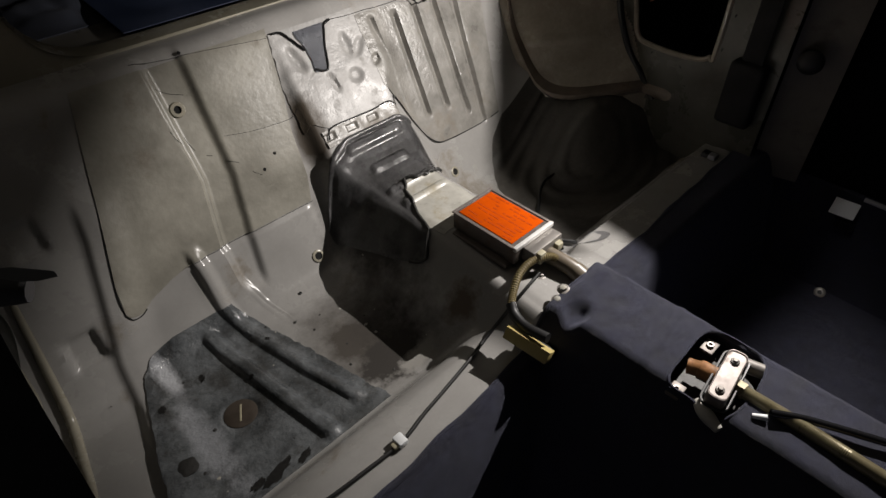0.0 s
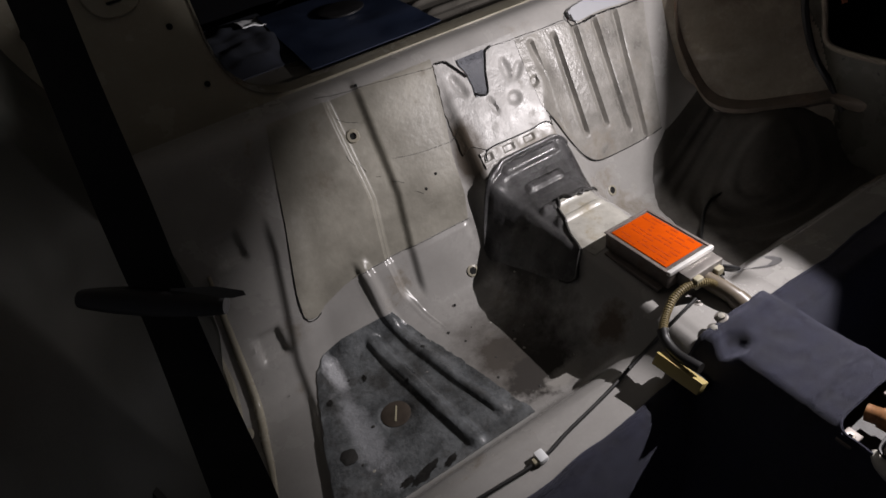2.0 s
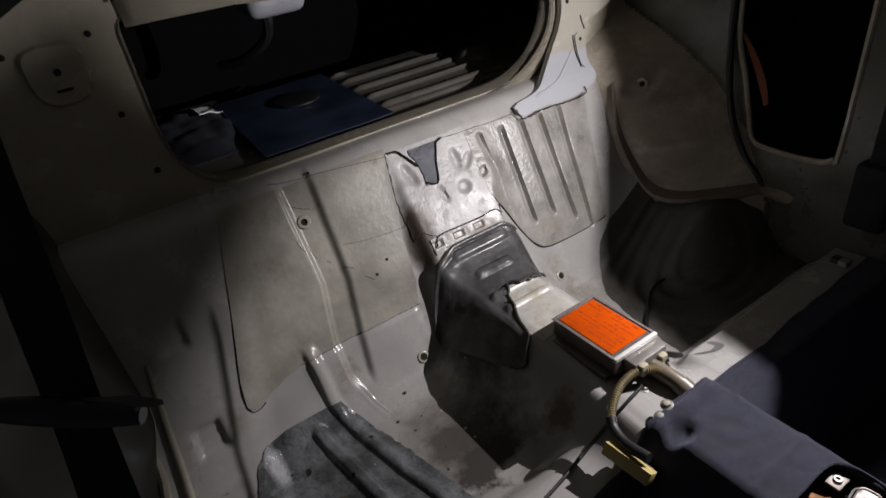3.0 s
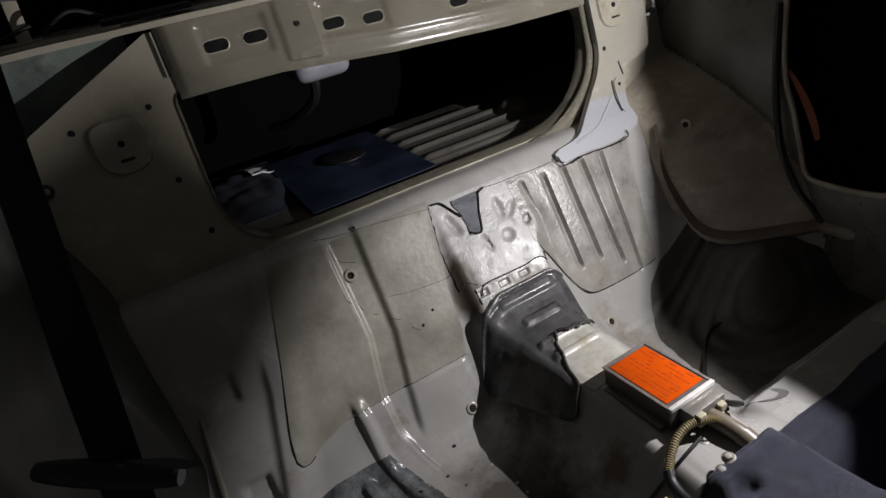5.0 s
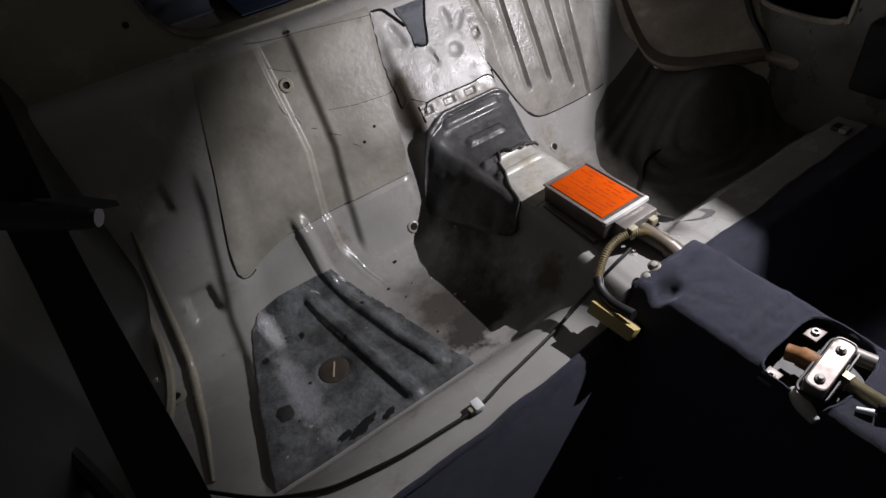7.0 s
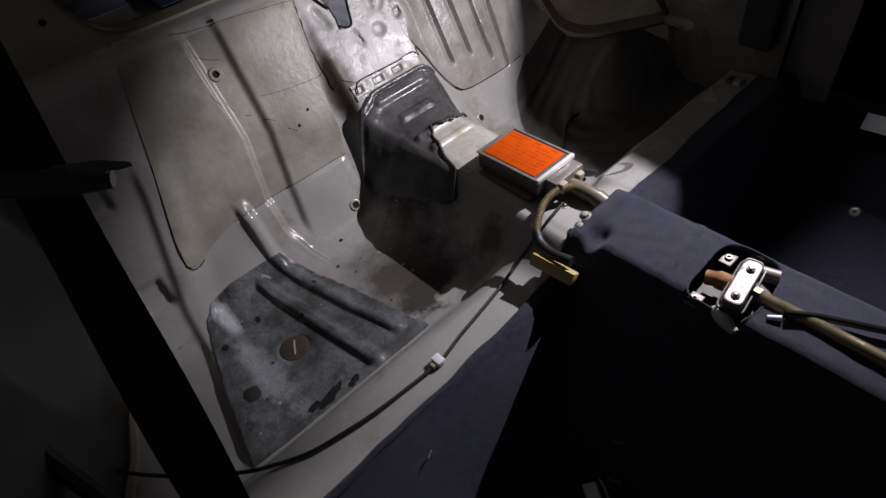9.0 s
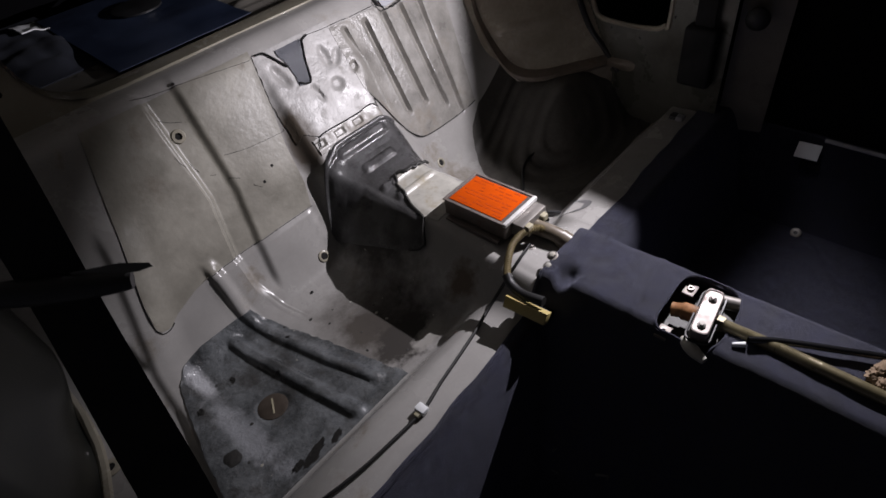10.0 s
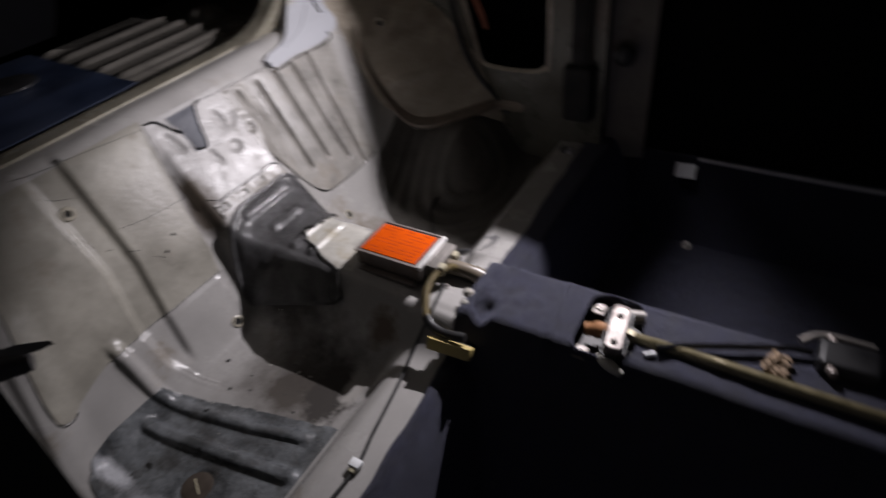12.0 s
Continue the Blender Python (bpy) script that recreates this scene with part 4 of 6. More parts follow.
sb = thing("shelf_bracket", (0.02, 1.33, 0.86), "bent pale steel bracket with loose wires on the parcel shelf", "bracket")
bm = bmesh.new()
box(bm, (-0.012, -0.002, 0.0), (0.012, 0.002, 0.075), 0.0015, Matrix.Translation((0.03, 1.34, 0.858)) @ pose(0, 0, 0, -18, 6, 10))
box(bm, (-0.03, -0.03, 0.0), (0.03, 0.01, 0.004), 0.0015, Matrix.Translation((0.03, 1.33, 0.858)))
part("upright", bm, BODY, sb)
for k, (w0, w1) in enumerate((((0.06, 1.30, 0.866), (0.17, 1.33, 0.872)), ((-0.06, 1.34, 0.868), (0.05, 1.31, 0.885)))):
    bm = bmesh.new()
    q = (Vector(w0) + Vector(w1)) / 2 + Vector((0, -0.02, 0.025 - 0.03 * k))
    tube(bm, curve_points([w0, q, w1], 16), 0.004, 6)
    part("loose_wire", bm, RUBBER, sb)

# ---------------------------------------------------------------- sides of the body
DUSTY = material("dusty_brown_underseal", (0.37, 0.328, 0.265), 0.20, vary=0.25, scale=7, fine=120, bump=0.15,
                 dirt=(0.17, 0.137, 0.105), dirt_scale=5, dirt_amount=0.35)


ARCH_Z = [-0.1, 0.10, 0.25, 0.36, 0.43, 0.50, 0.56, 0.90]
ARCH_Y = [0.66, 0.70, 0.775, 0.87, 0.98, 1.13, 1.30, 1.60]


def far_x(y, z):
    """Inner face of the far side: quarter panel with the rounded wheel house bulging in."""
    into = 0.85 * (y - float(np.interp(z, ARCH_Z, ARCH_Y)))
    t = min(1.0, max(0.0, into / 0.20))
    x = 1.425 - 0.205 * math.sin(0.5 * math.pi * t) ** 1.15
    x += 0.010 * math.exp(-(into / 0.014) ** 2)
    # pressed swage, dished boss and the shoulder over the strut
    x -= 0.010 * (1 - smooth01(abs(z - 0.235 + 0.10 * (y - 0.83)), 0.003, 0.014)) * smooth01(y, 0.80, 0.85) * (1 - smooth01(y, 0.91, 0.95))
    x += 0.012 * (1 - smooth01(math.hypot(y - 0.985, z - 0.361), 0.016, 0.034))
    x -= 0.030 * (1 - smooth01(abs(into - 0.150), 0.004, 0.06)) * smooth01(z, 0.34, 0.44)
    return x + 0.003 * noise.noise(Vector((y * 7, z * 7, 7)))


def in_arch(y, z):
    return y > float(np.interp(z, ARCH_Z, ARCH_Y)) and z < 0.62


# quarter panel: greener than the wheel house, and taken darker for its shade
OLIVE = material("olive_grey_panel_shaded", (0.085, 0.083, 0.066), 0.30, vary=0.25, scale=7, fine=120, bump=0.12,
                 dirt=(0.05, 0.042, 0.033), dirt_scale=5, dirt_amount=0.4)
APERTURE = dict(y0=0.548, y1=0.764, z0=0.222, z1=0.80)


def aperture_edge(z):
    return float(np.interp(z, [0.22, 0.30, 0.38, 0.45, 0.50], [0.764, 0.768, 0.788, 0.812, 0.818]))


def in_hole(y, z):
    a = APERTURE
    r = 0.05
    y1 = aperture_edge(z)
    if not (a["y0"] < y < y1 and a["z0"] < z < a["z1"]):
        return False
    cy, cz = min(max(y, a["y0"] + r), y1 - r), max(z, a["z0"] + r)
    return math.hypot(y - cy, z - cz) <= r


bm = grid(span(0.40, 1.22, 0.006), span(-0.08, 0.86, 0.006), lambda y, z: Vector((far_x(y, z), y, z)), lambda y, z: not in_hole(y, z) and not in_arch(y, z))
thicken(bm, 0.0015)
wall_far = structure("wall_far", bm, OLIVE, "olive-grey quarter panel of the far side, darkened for shade")
bm = grid(span(0.40, 1.22, 0.006), span(-0.08, 0.86, 0.006), lambda y, z: Vector((far_x(y, z), y, z)), in_arch)
thicken(bm, 0.0015)
part("wheel_house", bm, DUSTY, wall_far, "dusty brownish wheel house with a pressed boss")
# ledge that runs round the wheel house foot
bm = bmesh.new()
rows = []
for q in curve_points([(1.03, 0.36, 0.012), (0.99, 0.27, 0.016), (0.935, 0.185, 0.020), (0.885, 0.128, 0.024), (0.83, 0.108, 0.028), (0.76, 0.112, 0.028), (0.70, 0.116, 0.018), (0.63, 0.118, 0.001)], 56):
    y, z, w = q
    x = far_x(y, z)
    rows.append([bm.verts.new(v) for v in ((x + 0.004, y, z + 0.012), (x - 0.3 * w, y - 0.002, z + 0.010), (x - w, y - 0.006, z + 0.003), (x - w, y - 0.007, z - 0.006), (x - 0.4 * w, y - 0.003, z - 0.020), (x + 0.004, y, z - 0.024))])
for a, b in zip(rows, rows[1:]):
    for k in range(5):
        bm.faces.new((a[k], a[k + 1], b[k + 1], b[k]))
bmesh.ops.recalc_face_normals(bm, faces=list(bm.faces))
part("seam_ledge", bm, material("rusty_flange", (0.20, 0.165, 0.13), 0.45, vary=0.25, scale=20, dirt=(0.16, 0.09, 0.05), dirt_scale=16, dirt_amount=0.4), wall_far, "rusty beige ledge round the wheel house")
bm = bmesh.new()
disc(bm, (far_x(0.985, 0.361) + 0.002, 0.985, 0.361), (-1, -0.3, 0.1), 0.015, 0.006, 20)
part("bolt_boss", bm, DUSTY, wall_far)
bm = bmesh.new()
disc(bm, (far_x(0.985, 0.361) - 0.0045, 0.982, 0.362), (-1, -0.3, 0.1), 0.007, 0.003, 12)
part("drilled_hole", bm, GAP, wall_far)
for y, z in ((0.70, 0.205), (0.62, 0.195), (0.535, 0.262), (0.527, 0.34), (0.60, 0.15)):
    bm = bmesh.new()
    disc(bm, (far_x(y, z) + 0.0005, y, z), (-1, 0, 0), 0.005, 0.002, 12)
    part("drilled_hole", bm, GAP, wall_far)
bm = bmesh.new()
a_ = APERTURE
rim = [(aperture_edge(0.80), 0.80), (aperture_edge(0.5), 0.50), (aperture_edge(0.38), 0.38), (a_["y1"], 0.29), (a_["y1"] - 0.014, a_["z0"] + 0.014), (a_["y1"] - 0.06, a_["z0"]), (a_["y0"] + 0.06, a_["z0"]), (a_["y0"] + 0.014, a_["z0"] + 0.014), (a_["y0"], 0.29), (a_["y0"], 0.80)]
tube(bm, [(far_x(p.x, p.y) - 0.001, p.x, p.y) for p in curve_points([(y, z, 0) for y, z in rim], 70)], 0.0065, 7)
part("aperture_rim", bm, DUSTY, wall_far)
# rubber seal along the edge of the aperture, and a sliver of outer skin behind it
bm = bmesh.new()
tube(bm, curve_points([(1.418, 0.832, 0.62), (1.412, 0.828, 0.46), (1.402, 0.800, 0.31), (far_x(0.762, 0.20) - 0.004, 0.762, 0.20), (far_x(0.72, 0.14) - 0.004, 0.72, 0.14), (far_x(0.67, 0.09) - 0.004, 0.67, 0.09)], 30), 0.008, 8)
seal = thing("aperture_seal", (1.41, 0.78, 0.21), "black rubber seal on the edge of the panel aperture", "seal")
part("seal", bm, RUBBER, seal)
bm = bmesh.new()
rows = []
for k in range(25):
    t = k / 24
    z = 0.474 - 0.155 * t
    y = 0.813 - 0.097 * t + 0.020 * t * t
    w = 0.013 * math.sin(math.pi * min(1, 0.15 + 0.85 * (1 - t))) + 0.002
    rows.append([bm.verts.new((1.428, y, z)), bm.verts.new((1.434, y - w, z + 0.004))])
for a, b in zip(rows, rows[1:]):
    bm.faces.new((a[0], a[1], b[1], b[0]))
thicken(bm, 0.002)
skin = thing("outer_skin_strip", (1.43, 0.73, 0.30), "orange-red painted strip of outer skin behind the aperture", "car body strip")
part("strip", bm, RED, skin)
bm = bmesh.new()
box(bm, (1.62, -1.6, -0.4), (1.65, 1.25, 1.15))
structure("outer_skin_far", bm, UNLIT_BLACK, "dark inside of the far outer skin")

# far pillar and the dark door behind it
def pillar_at(y, z):
    return Vector((1.425 + 0.25 * max(0, 0.47 - y) + 0.03 * smooth01(0.46 - y, 0, 0.06), y, z))
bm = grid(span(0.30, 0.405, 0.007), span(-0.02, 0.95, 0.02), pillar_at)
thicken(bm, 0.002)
# same beige as the other panels, darkened for the shade on the pillar
structure("pillar_far", bm, material("shaded_beige_paint", (0.15, 0.135, 0.11), 0.4, vary=0.2, scale=9, dirt=(0.06, 0.05, 0.04), dirt_scale=6, dirt_amount=0.3), "beige door pillar of the far side")
retr = thing("belt_retractor", (1.41, 0.46, 0.12), "black seat belt retractor on the far pillar", "belt retractor")
bm = bmesh.new()
box(bm, (1.385, 0.42, 0.115), (1.424, 0.498, 0.262), 0.012, None, 3)
part("housing", bm, BLACK_SOFT, retr)
bm = bmesh.new()
box(bm, (1.40, 0.435, 0.262), (1.404, 0.48, 0.75), 0.001, pose(0, 0, 0))
part("webbing", bm, BLACK_SOFT, retr)
bm = bmesh.new()
disc(bm, (1.452, 0.36, 0.28), (-1, -0.2, 0), 0.026, 0.01, 24, dome=0.006)
part("guide_cap", bm, BLACK, retr)
bm = bmesh.new()
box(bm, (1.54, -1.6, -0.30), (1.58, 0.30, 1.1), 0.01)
structure("door_far", bm, UNLIT_BLACK, "dark inside of the far door")

# near side: wheel house and sill flange
def near_x(y, z):
    start = 0.72 + 0.9 * max(0, z - 0.12) ** 2
    bulge = smooth01(y, start, start + 0.24) * (1 - smooth01(z, 0.42, 0.66)) * smooth01(z, 0.0, 0.15)
    x = float(np.interp(y, [0.36, 0.50, 0.70, 0.90, 1.25], [-0.30, -0.22, -0.105, -0.030, -0.015])) - 0.10 * z + 0.05 * bulge
    return x + 0.003 * noise.noise(Vector((y * 9, z * 9, 17)))


bm = grid(span(0.36, 1.22, 0.007), span(-0.10, 0.72, 0.007), lambda y, z: Vector((near_x(y, z), y, z)))
thicken(bm, 0.0015)
wall_near = structure("wall_near", bm, GLASSY, "greenish inner panel of the near side, darkened for shade")
bm = bmesh.new()
pts = []
for k in range(31):
    y = 0.50 + 0.44 * k / 30
    pts.append((near_x(y, -0.02) + 0.008, y, float(np.interp(y, _y, _z)) + 0.006))
tube(bm, pts, 0.009, 7)
part("seam_flange", bm, BODY, wall_near)
for x, y in ((-0.040, 0.822),):
    bm = bmesh.new()
    disc(bm, (x, y, z_at(x, y) + 0.001), (0, 0, 1), 0.018, 0.003, 20, hole=0.008)
    part("ring", bm, BODY, floor_pan)
    bm = bmesh.new()
    disc(bm, (x, y, z_at(x, y) + 0.001), (0, 0, 1), 0.009, 0.002, 14)
    part("drilled_hole", bm, GAP, floor_pan)
flange = []
for q in curve_points([(0.034, 0.985, 0), (0.022, 0.940, 0), (0.004, 0.864, 0), (-0.010, 0.79, 0), (-0.020, 0.720, 0), (-0.040, 0.62, 0)], 50):
    flange.append(pan_point(q.x, by_y(q.y), 0.003))
bm = bmesh.new()
tube(bm, flange, [0.0035 + 0.005 * math.sin(math.pi * k / 50) for k in range(51)], 9)
part("edge_flange", bm, BODY, floor_pan, "glossy rounded edge flange of the pan")
# upper corner panel behind the bulkhead's edge, with its pale rim
bm = grid(span(-0.45, 0.18, 0.015), span(0, 1, 0.05), lambda x, v: Vector((x, 1.24 + 0.05 * math.sin(3 * v) + 0.03 * noise.noise(Vector((x * 5, v * 3, 0))), 0.55 + 0.29 * v + 0.03 * (x + 0.1))))
thicken(bm, 0.002)
# lighter copy of the near panel's green, for the light falling here
corner = structure("corner_panel", bm, material("green_grey_paint_lit", (0.20, 0.24, 0.215), 0.35, vary=0.3, scale=10, dirt=(0.05, 0.05, 0.045), dirt_scale=9, dirt_amount=0.4), "greenish corner panel under the parcel shelf")
bm = bmesh.new()
tube(bm, curve_points([(-0.42, 1.235, 0.825), (-0.2, 1.23, 0.842), (0.0, 1.225, 0.852), (0.18, 1.215, 0.853)], 24), 0.006, 7)
part("rim", bm, BODY, corner)
# door sill and seal of the near side
bm = bmesh.new()
tube(bm, curve_points([(-0.30, 0.98, 0.50), (-0.22, 0.80, 0.30), (-0.15, 0.62, 0.12), (-0.11, 0.45, 0.02), (-0.10, 0.20, -0.03), (-0.10, -0.5, -0.03)], 40), 0.014, 8)
sealn = thing("door_seal", (-0.1, 0.2, -0.04), "black rubber door seal along the near sill", "seal")
part("seal", bm, RUBBER, sealn)
bm = bmesh.new()
tube(bm, curve_points([(-0.36, 0.98, 0.46), (-0.28, 0.80, 0.26), (-0.21, 0.62, 0.08), (-0.165, 0.45, -0.02), (-0.15, 0.20, -0.06), (-0.15, -0.5, -0.06)], 40), 0.035, 10)
structure("sill_near", bm, UNLIT_BLACK, "dark near door sill")

# unseen roof and front, to close the place; the roof's tone bounces light
bm = bmesh.new()
box(bm, (-0.4, -1.6, 1.08), (1.66, 2.2, 1.12))
structure("ceiling", bm, material("beige_bounce_roof", (0.15, 0.14, 0.125), 0.9, vary=0.1, scale=20, bump=0.3), "unseen beige roof, toned to bounce light down")
bm = bmesh.new()
box(bm, (-0.4, -1.62, -0.4), (1.66, -1.58, 1.12))
structure("wall_front", bm, UNLIT_BLACK, "dark front end of the cabin")

# ---------------------------------------------------------------- carpet
FLOOR_Z = -0.235


def carpet_z(x, y):
    z = FLOOR_Z
    rear = 0.274 * smooth01(y, 0.285 + 0.02 * math.sin(x * 7), 0.385)
    z = z + rear
    far = 0.235 * smooth01(x, 1.44, 1.512)
    near = 0.20 * (1 - smooth01(x, -0.10, -0.02))
    z = max(z, FLOOR_Z + far, FLOOR_Z + near)
    top = 0.126 + 0.010 * smooth01(y, -0.25, -0.7)
    half, soft = (0.064, 0.034) if x < AXIS else (0.066, 0.025)
    u = abs(x - AXIS) - half
    t = top - (math.sqrt((2.3 * max(u, 0)) ** 2 + soft ** 2) - soft)
    t -= 0.010 * smooth01(y, 0.34, 0.41)
    k = 0.02
    e = max(-30, min(30, (t - z) / k))
    z = z + k * math.log1p(math.exp(e))
    z += 0.004 * noise.noise(Vector((x * 8, y * 8, 11))) + 0.0012 * noise.noise(Vector((x * 40, y * 40, 5)))
    # a dent and a cross seam in the tunnel cover
    z -= 0.020 * (1 - smooth01(math.hypot((x - 0.662) / 0.034, (y - 0.356) / 0.026), 0.3, 1.0))
    z += 0.007 * (1 - smooth01(abs(y - 0.385), 0.004, 0.022)) * (1 - smooth01(abs(x - AXIS - 0.02), 0.03, 0.07))
    z += 0.0025 * (1 - smooth01(abs(y - 0.235 - 0.05 * (x - AXIS)), 0.002, 0.008)) * (1 - smooth01(abs(x - AXIS), 0.09, 0.12))
    return z


CUT = [(0.640, 0.100), (0.642, 0.150), (0.648, 0.187), (0.700, 0.193), (0.768, 0.190), (0.784, 0.150), (0.782, 0.120), (0.770, 0.102), (0.744, 0.092), (0.715, 0.088), (0.690, 0.089), (0.662, 0.092)]
CUT_LOOP = [(p.x, p.y) for p in curve_points([(x, y, 0) for x, y in CUT + CUT[:1]], 90)]


def rear_edge(x):
    y = float(np.interp(x, [-0.15, 0.14, 0.33, 0.43, 0.50, 0.57, 0.63, 0.80, 0.85, 0.92, 1.02, 1.12, 1.46], [0.378, 0.380, 0.386, 0.391, 0.394, 0.402, 0.400, 0.402, 0.428, 0.430, 0.424, 0.434, 0.438]))
    return y + 0.004 * noise.noise(Vector((x * 14, 4, 0)))


def carpet_keep(x, y):
    if 0.63 < x < 0.80 and -0.05 < y < 0.21 and inside(CUT_LOOP, x, y):
        return False
    return y < rear_edge(x)


xs = span(-0.13, 0.55, 0.011) + span(0.556, 0.88, 0.006) + span(0.89, 1.52, 0.011)
ys = span(-1.0, -0.35, 0.016) + span(-0.34, 0.452, 0.006)
bm = grid(xs, ys, lambda x, y: Vector((x, y, carpet_z(x, y))), carpet_keep)
thicken(bm, 0.006)
carpet = structure("carpet", bm, CARPET, "dark navy moulded carpet over the footwells and tunnel")
bm = bmesh.new()
tube(bm, [(x, y, carpet_z(x, y) - 0.001) for x, y in CUT_LOOP], 0.0025, 6)
part("cut_edge", bm, CARPET, carpet)
bm = bmesh.new()
tube(bm, [(x, rear_edge(x) - 0.001, carpet_z(x, rear_edge(x)) - 0.004) for x in span(-0.12, 1.46, 0.006)], 0.0055, 7)
part("rear_edge", bm, CARPET, carpet)
bm = bmesh.new()
box(bm, (-0.4, -1.6, -0.36), (1.66, 0.5, -0.33))
structure("floor_under", bm, UNLIT_BLACK, "dark floor under the carpet")
# steel tunnel below the cut in the carpet
bm = grid(span(0.60, 0.83, 0.01), span(-0.5, 0.40, 0.015), lambda x, y: Vector((x, y, 0.092 - 1.9 * max(0, abs(x - AXIS) - 0.06))))
thicken(bm, 0.002)
structure("tunnel", bm, MAT_DARK, "dark steel tunnel under the carpet")
bm = bmesh.new()
tube(bm, [(1.507, y, -0.004 + 0.002 * math.sin(y * 9)) for y in span(-0.9, 0.155, 0.03)], 0.0055, 8)
edge = thing("sill_trim", (1.51, 0.0, -0.01), "pale grey trim bead along the far sill carpet", "trim")
part("bead", bm, material("grey_bead", (0.55, 0.55, 0.57), 0.4), edge)

# ---------------------------------------------------------------- unseen torch added round the lamp on the far side, with blades that shape its light
torch = thing("torch", LAMP + Vector((0.03, -0.02, 0.03)), "unseen black torch, added with blades that cut its light", "torch")


def flap(on_edge, towards, reach, half, spread):
    """A wedge beside the bulb: its inner face lies in the plane through the bulb and two points of the shadow's edge."""
    n = (Vector(on_edge[0]) - LAMP).cross(Vector(on_edge[1]) - LAMP).normalized()
    if n.dot(Vector((0.68, 0.95, 0.15)) - LAMP) > 0:
        n = -n
    aim = (Vector(towards) - LAMP).normalized()
    ahead = (aim - aim.dot(n) * n).normalized()
    side = n.cross(ahead)
    bm = bmesh.new()
    c = LAMP + n * 0.001
    vs = [bm.verts.new(c + ahead * a + side * b) for a, b in ((reach, -half), (reach, half), (0.007, half * 0.3), (0.007, -half * 0.3))]
    top = [bm.verts.new(v.co + n * h) for v, h in zip(vs, (spread, spread, spread * 0.3, spread * 0.3))]
    bm.faces.new(vs)
    bm.faces.new(top[::-1])
    for k in range(4):
        bm.faces.new((vs[k], top[k], top[(k + 1) % 4], vs[(k + 1) % 4]))
    bmesh.ops.recalc_face_normals(bm, faces=list(bm.faces))
    return bm


BLOCKER = flat("matt_black_blocker", (0.002, 0.002, 0.002), 0.95)
BLOCKER.node_tree.nodes["Principled BSDF"].inputs["Specular IOR Level"].default_value = 0.0


def shade(outline, share):
    """A flat blade in front of the bulb, shaped to the shadow that it throws on the near side."""
    bm = bmesh.new()
    bm.faces.new([bm.verts.new(LAMP + share * (Vector(p) - LAMP)) for p in outline])
    return thicken(bm, 0.0015)


# added blockers, out of view: they cut the light along both shadow edges
part("shadow_blade", shade(((0.56, 1.19, 0.43), (0.46, 1.10, 0.412), (0.375, 1.062, 0.36), (0.29, 1.035, 0.30), (0.21, 1.0, 0.235), (0.135, 0.965, 0.17), (0.065, 0.92, 0.09), (0.04, 0.75, -0.03), (-0.03, 0.5, -0.06), (-0.233, 0.5, -0.297), (-0.8, 0.5, -0.1), (-1.6, 0.35, 0.0), (-1.6, 0.62, 0.75), (-0.5, 1.2, 0.60), (-0.04, 1.19, 0.715), (0.20, 1.21, 0.83), (0.245, 1.19, 0.74), (0.265, 1.17, 0.66), (0.36, 1.14, 0.52)), 0.045), BLOCKER, torch)
part("shadow_flap", flap(((1.195, 1.055, 0.35), (1.03, 0.905, 0.05)), (1.20, 0.90, 0.25), 0.050, 0.060, 0.11), BLOCKER, torch)


# unseen barrel and cord, added to carry the lamp
bm = bmesh.new()
back = (LAMP - Vector((0.60, 0.86, 0.16))).normalized()
tube(bm, [LAMP + back * d for d in (0.008, 0.010, 0.026, 0.029, 0.075, 0.078)], [0.010, 0.012, 0.011, 0.008, 0.008, 0.006], 18)
part("barrel", bm, BLACK, torch, "black ribbed barrel")
bm = bmesh.new()
tube(bm, curve_points([LAMP + back * 0.077, LAMP + back * 0.085 + Vector((0, 0, 0.03)), LAMP + back * 0.070 + Vector((0, 0, 0.20)), Vector((1.25, 0.27, 1.085))], 24), 0.0022, 6)
part("cord", bm, RUBBER, torch, "thin black cord from the roof")

# ---------------------------------------------------------------- control unit on the tunnel
unit = thing("control_unit", (0.731, 0.577, 0.115), "aluminium airbag control unit with an orange label, on the tunnel", "control unit")
bm = bmesh.new()
box(bm, (0.680, 0.502, 0.116), (0.782, 0.652, 0.1515), 0.0035, None, 3)
case = part("case", bm, CASE, unit, "dull aluminium case")
bm = bmesh.new()
for lo, hi in (((0.678, 0.5005, 0.1505), (0.784, 0.5065, 0.1545)), ((0.678, 0.6475, 0.1505), (0.784, 0.6535, 0.1535)), ((0.678, 0.5065, 0.1505), (0.6835, 0.6475, 0.1535)), ((0.7785, 0.5065, 0.1505), (0.784, 0.6475, 0.1535))):
    box(bm, lo, hi, 0.0012)
part("lid_rim", bm, BRIGHT, case, "bright folded rim")
# front edge in a paler metal than the rim, to carry its highlight
bm = bmesh.new()
box(bm, (0.679, 0.4995, 0.146), (0.783, 0.5075, 0.1552), 0.002)
part("front_edge", bm, material("highlight_edge", (0.72, 0.71, 0.69), 0.35, 0.25, vary=0.1, scale=60), case, "front edge of the lid, made pale for its highlight")
bm = bmesh.new()
box(bm, (0.6875, 0.5165, 0.1512), (0.7745, 0.6435, 0.1528), 0.0004)
lab = part("warning_label", bm, ORANGE, unit, "orange warning label with small dark print")
random.seed(5)
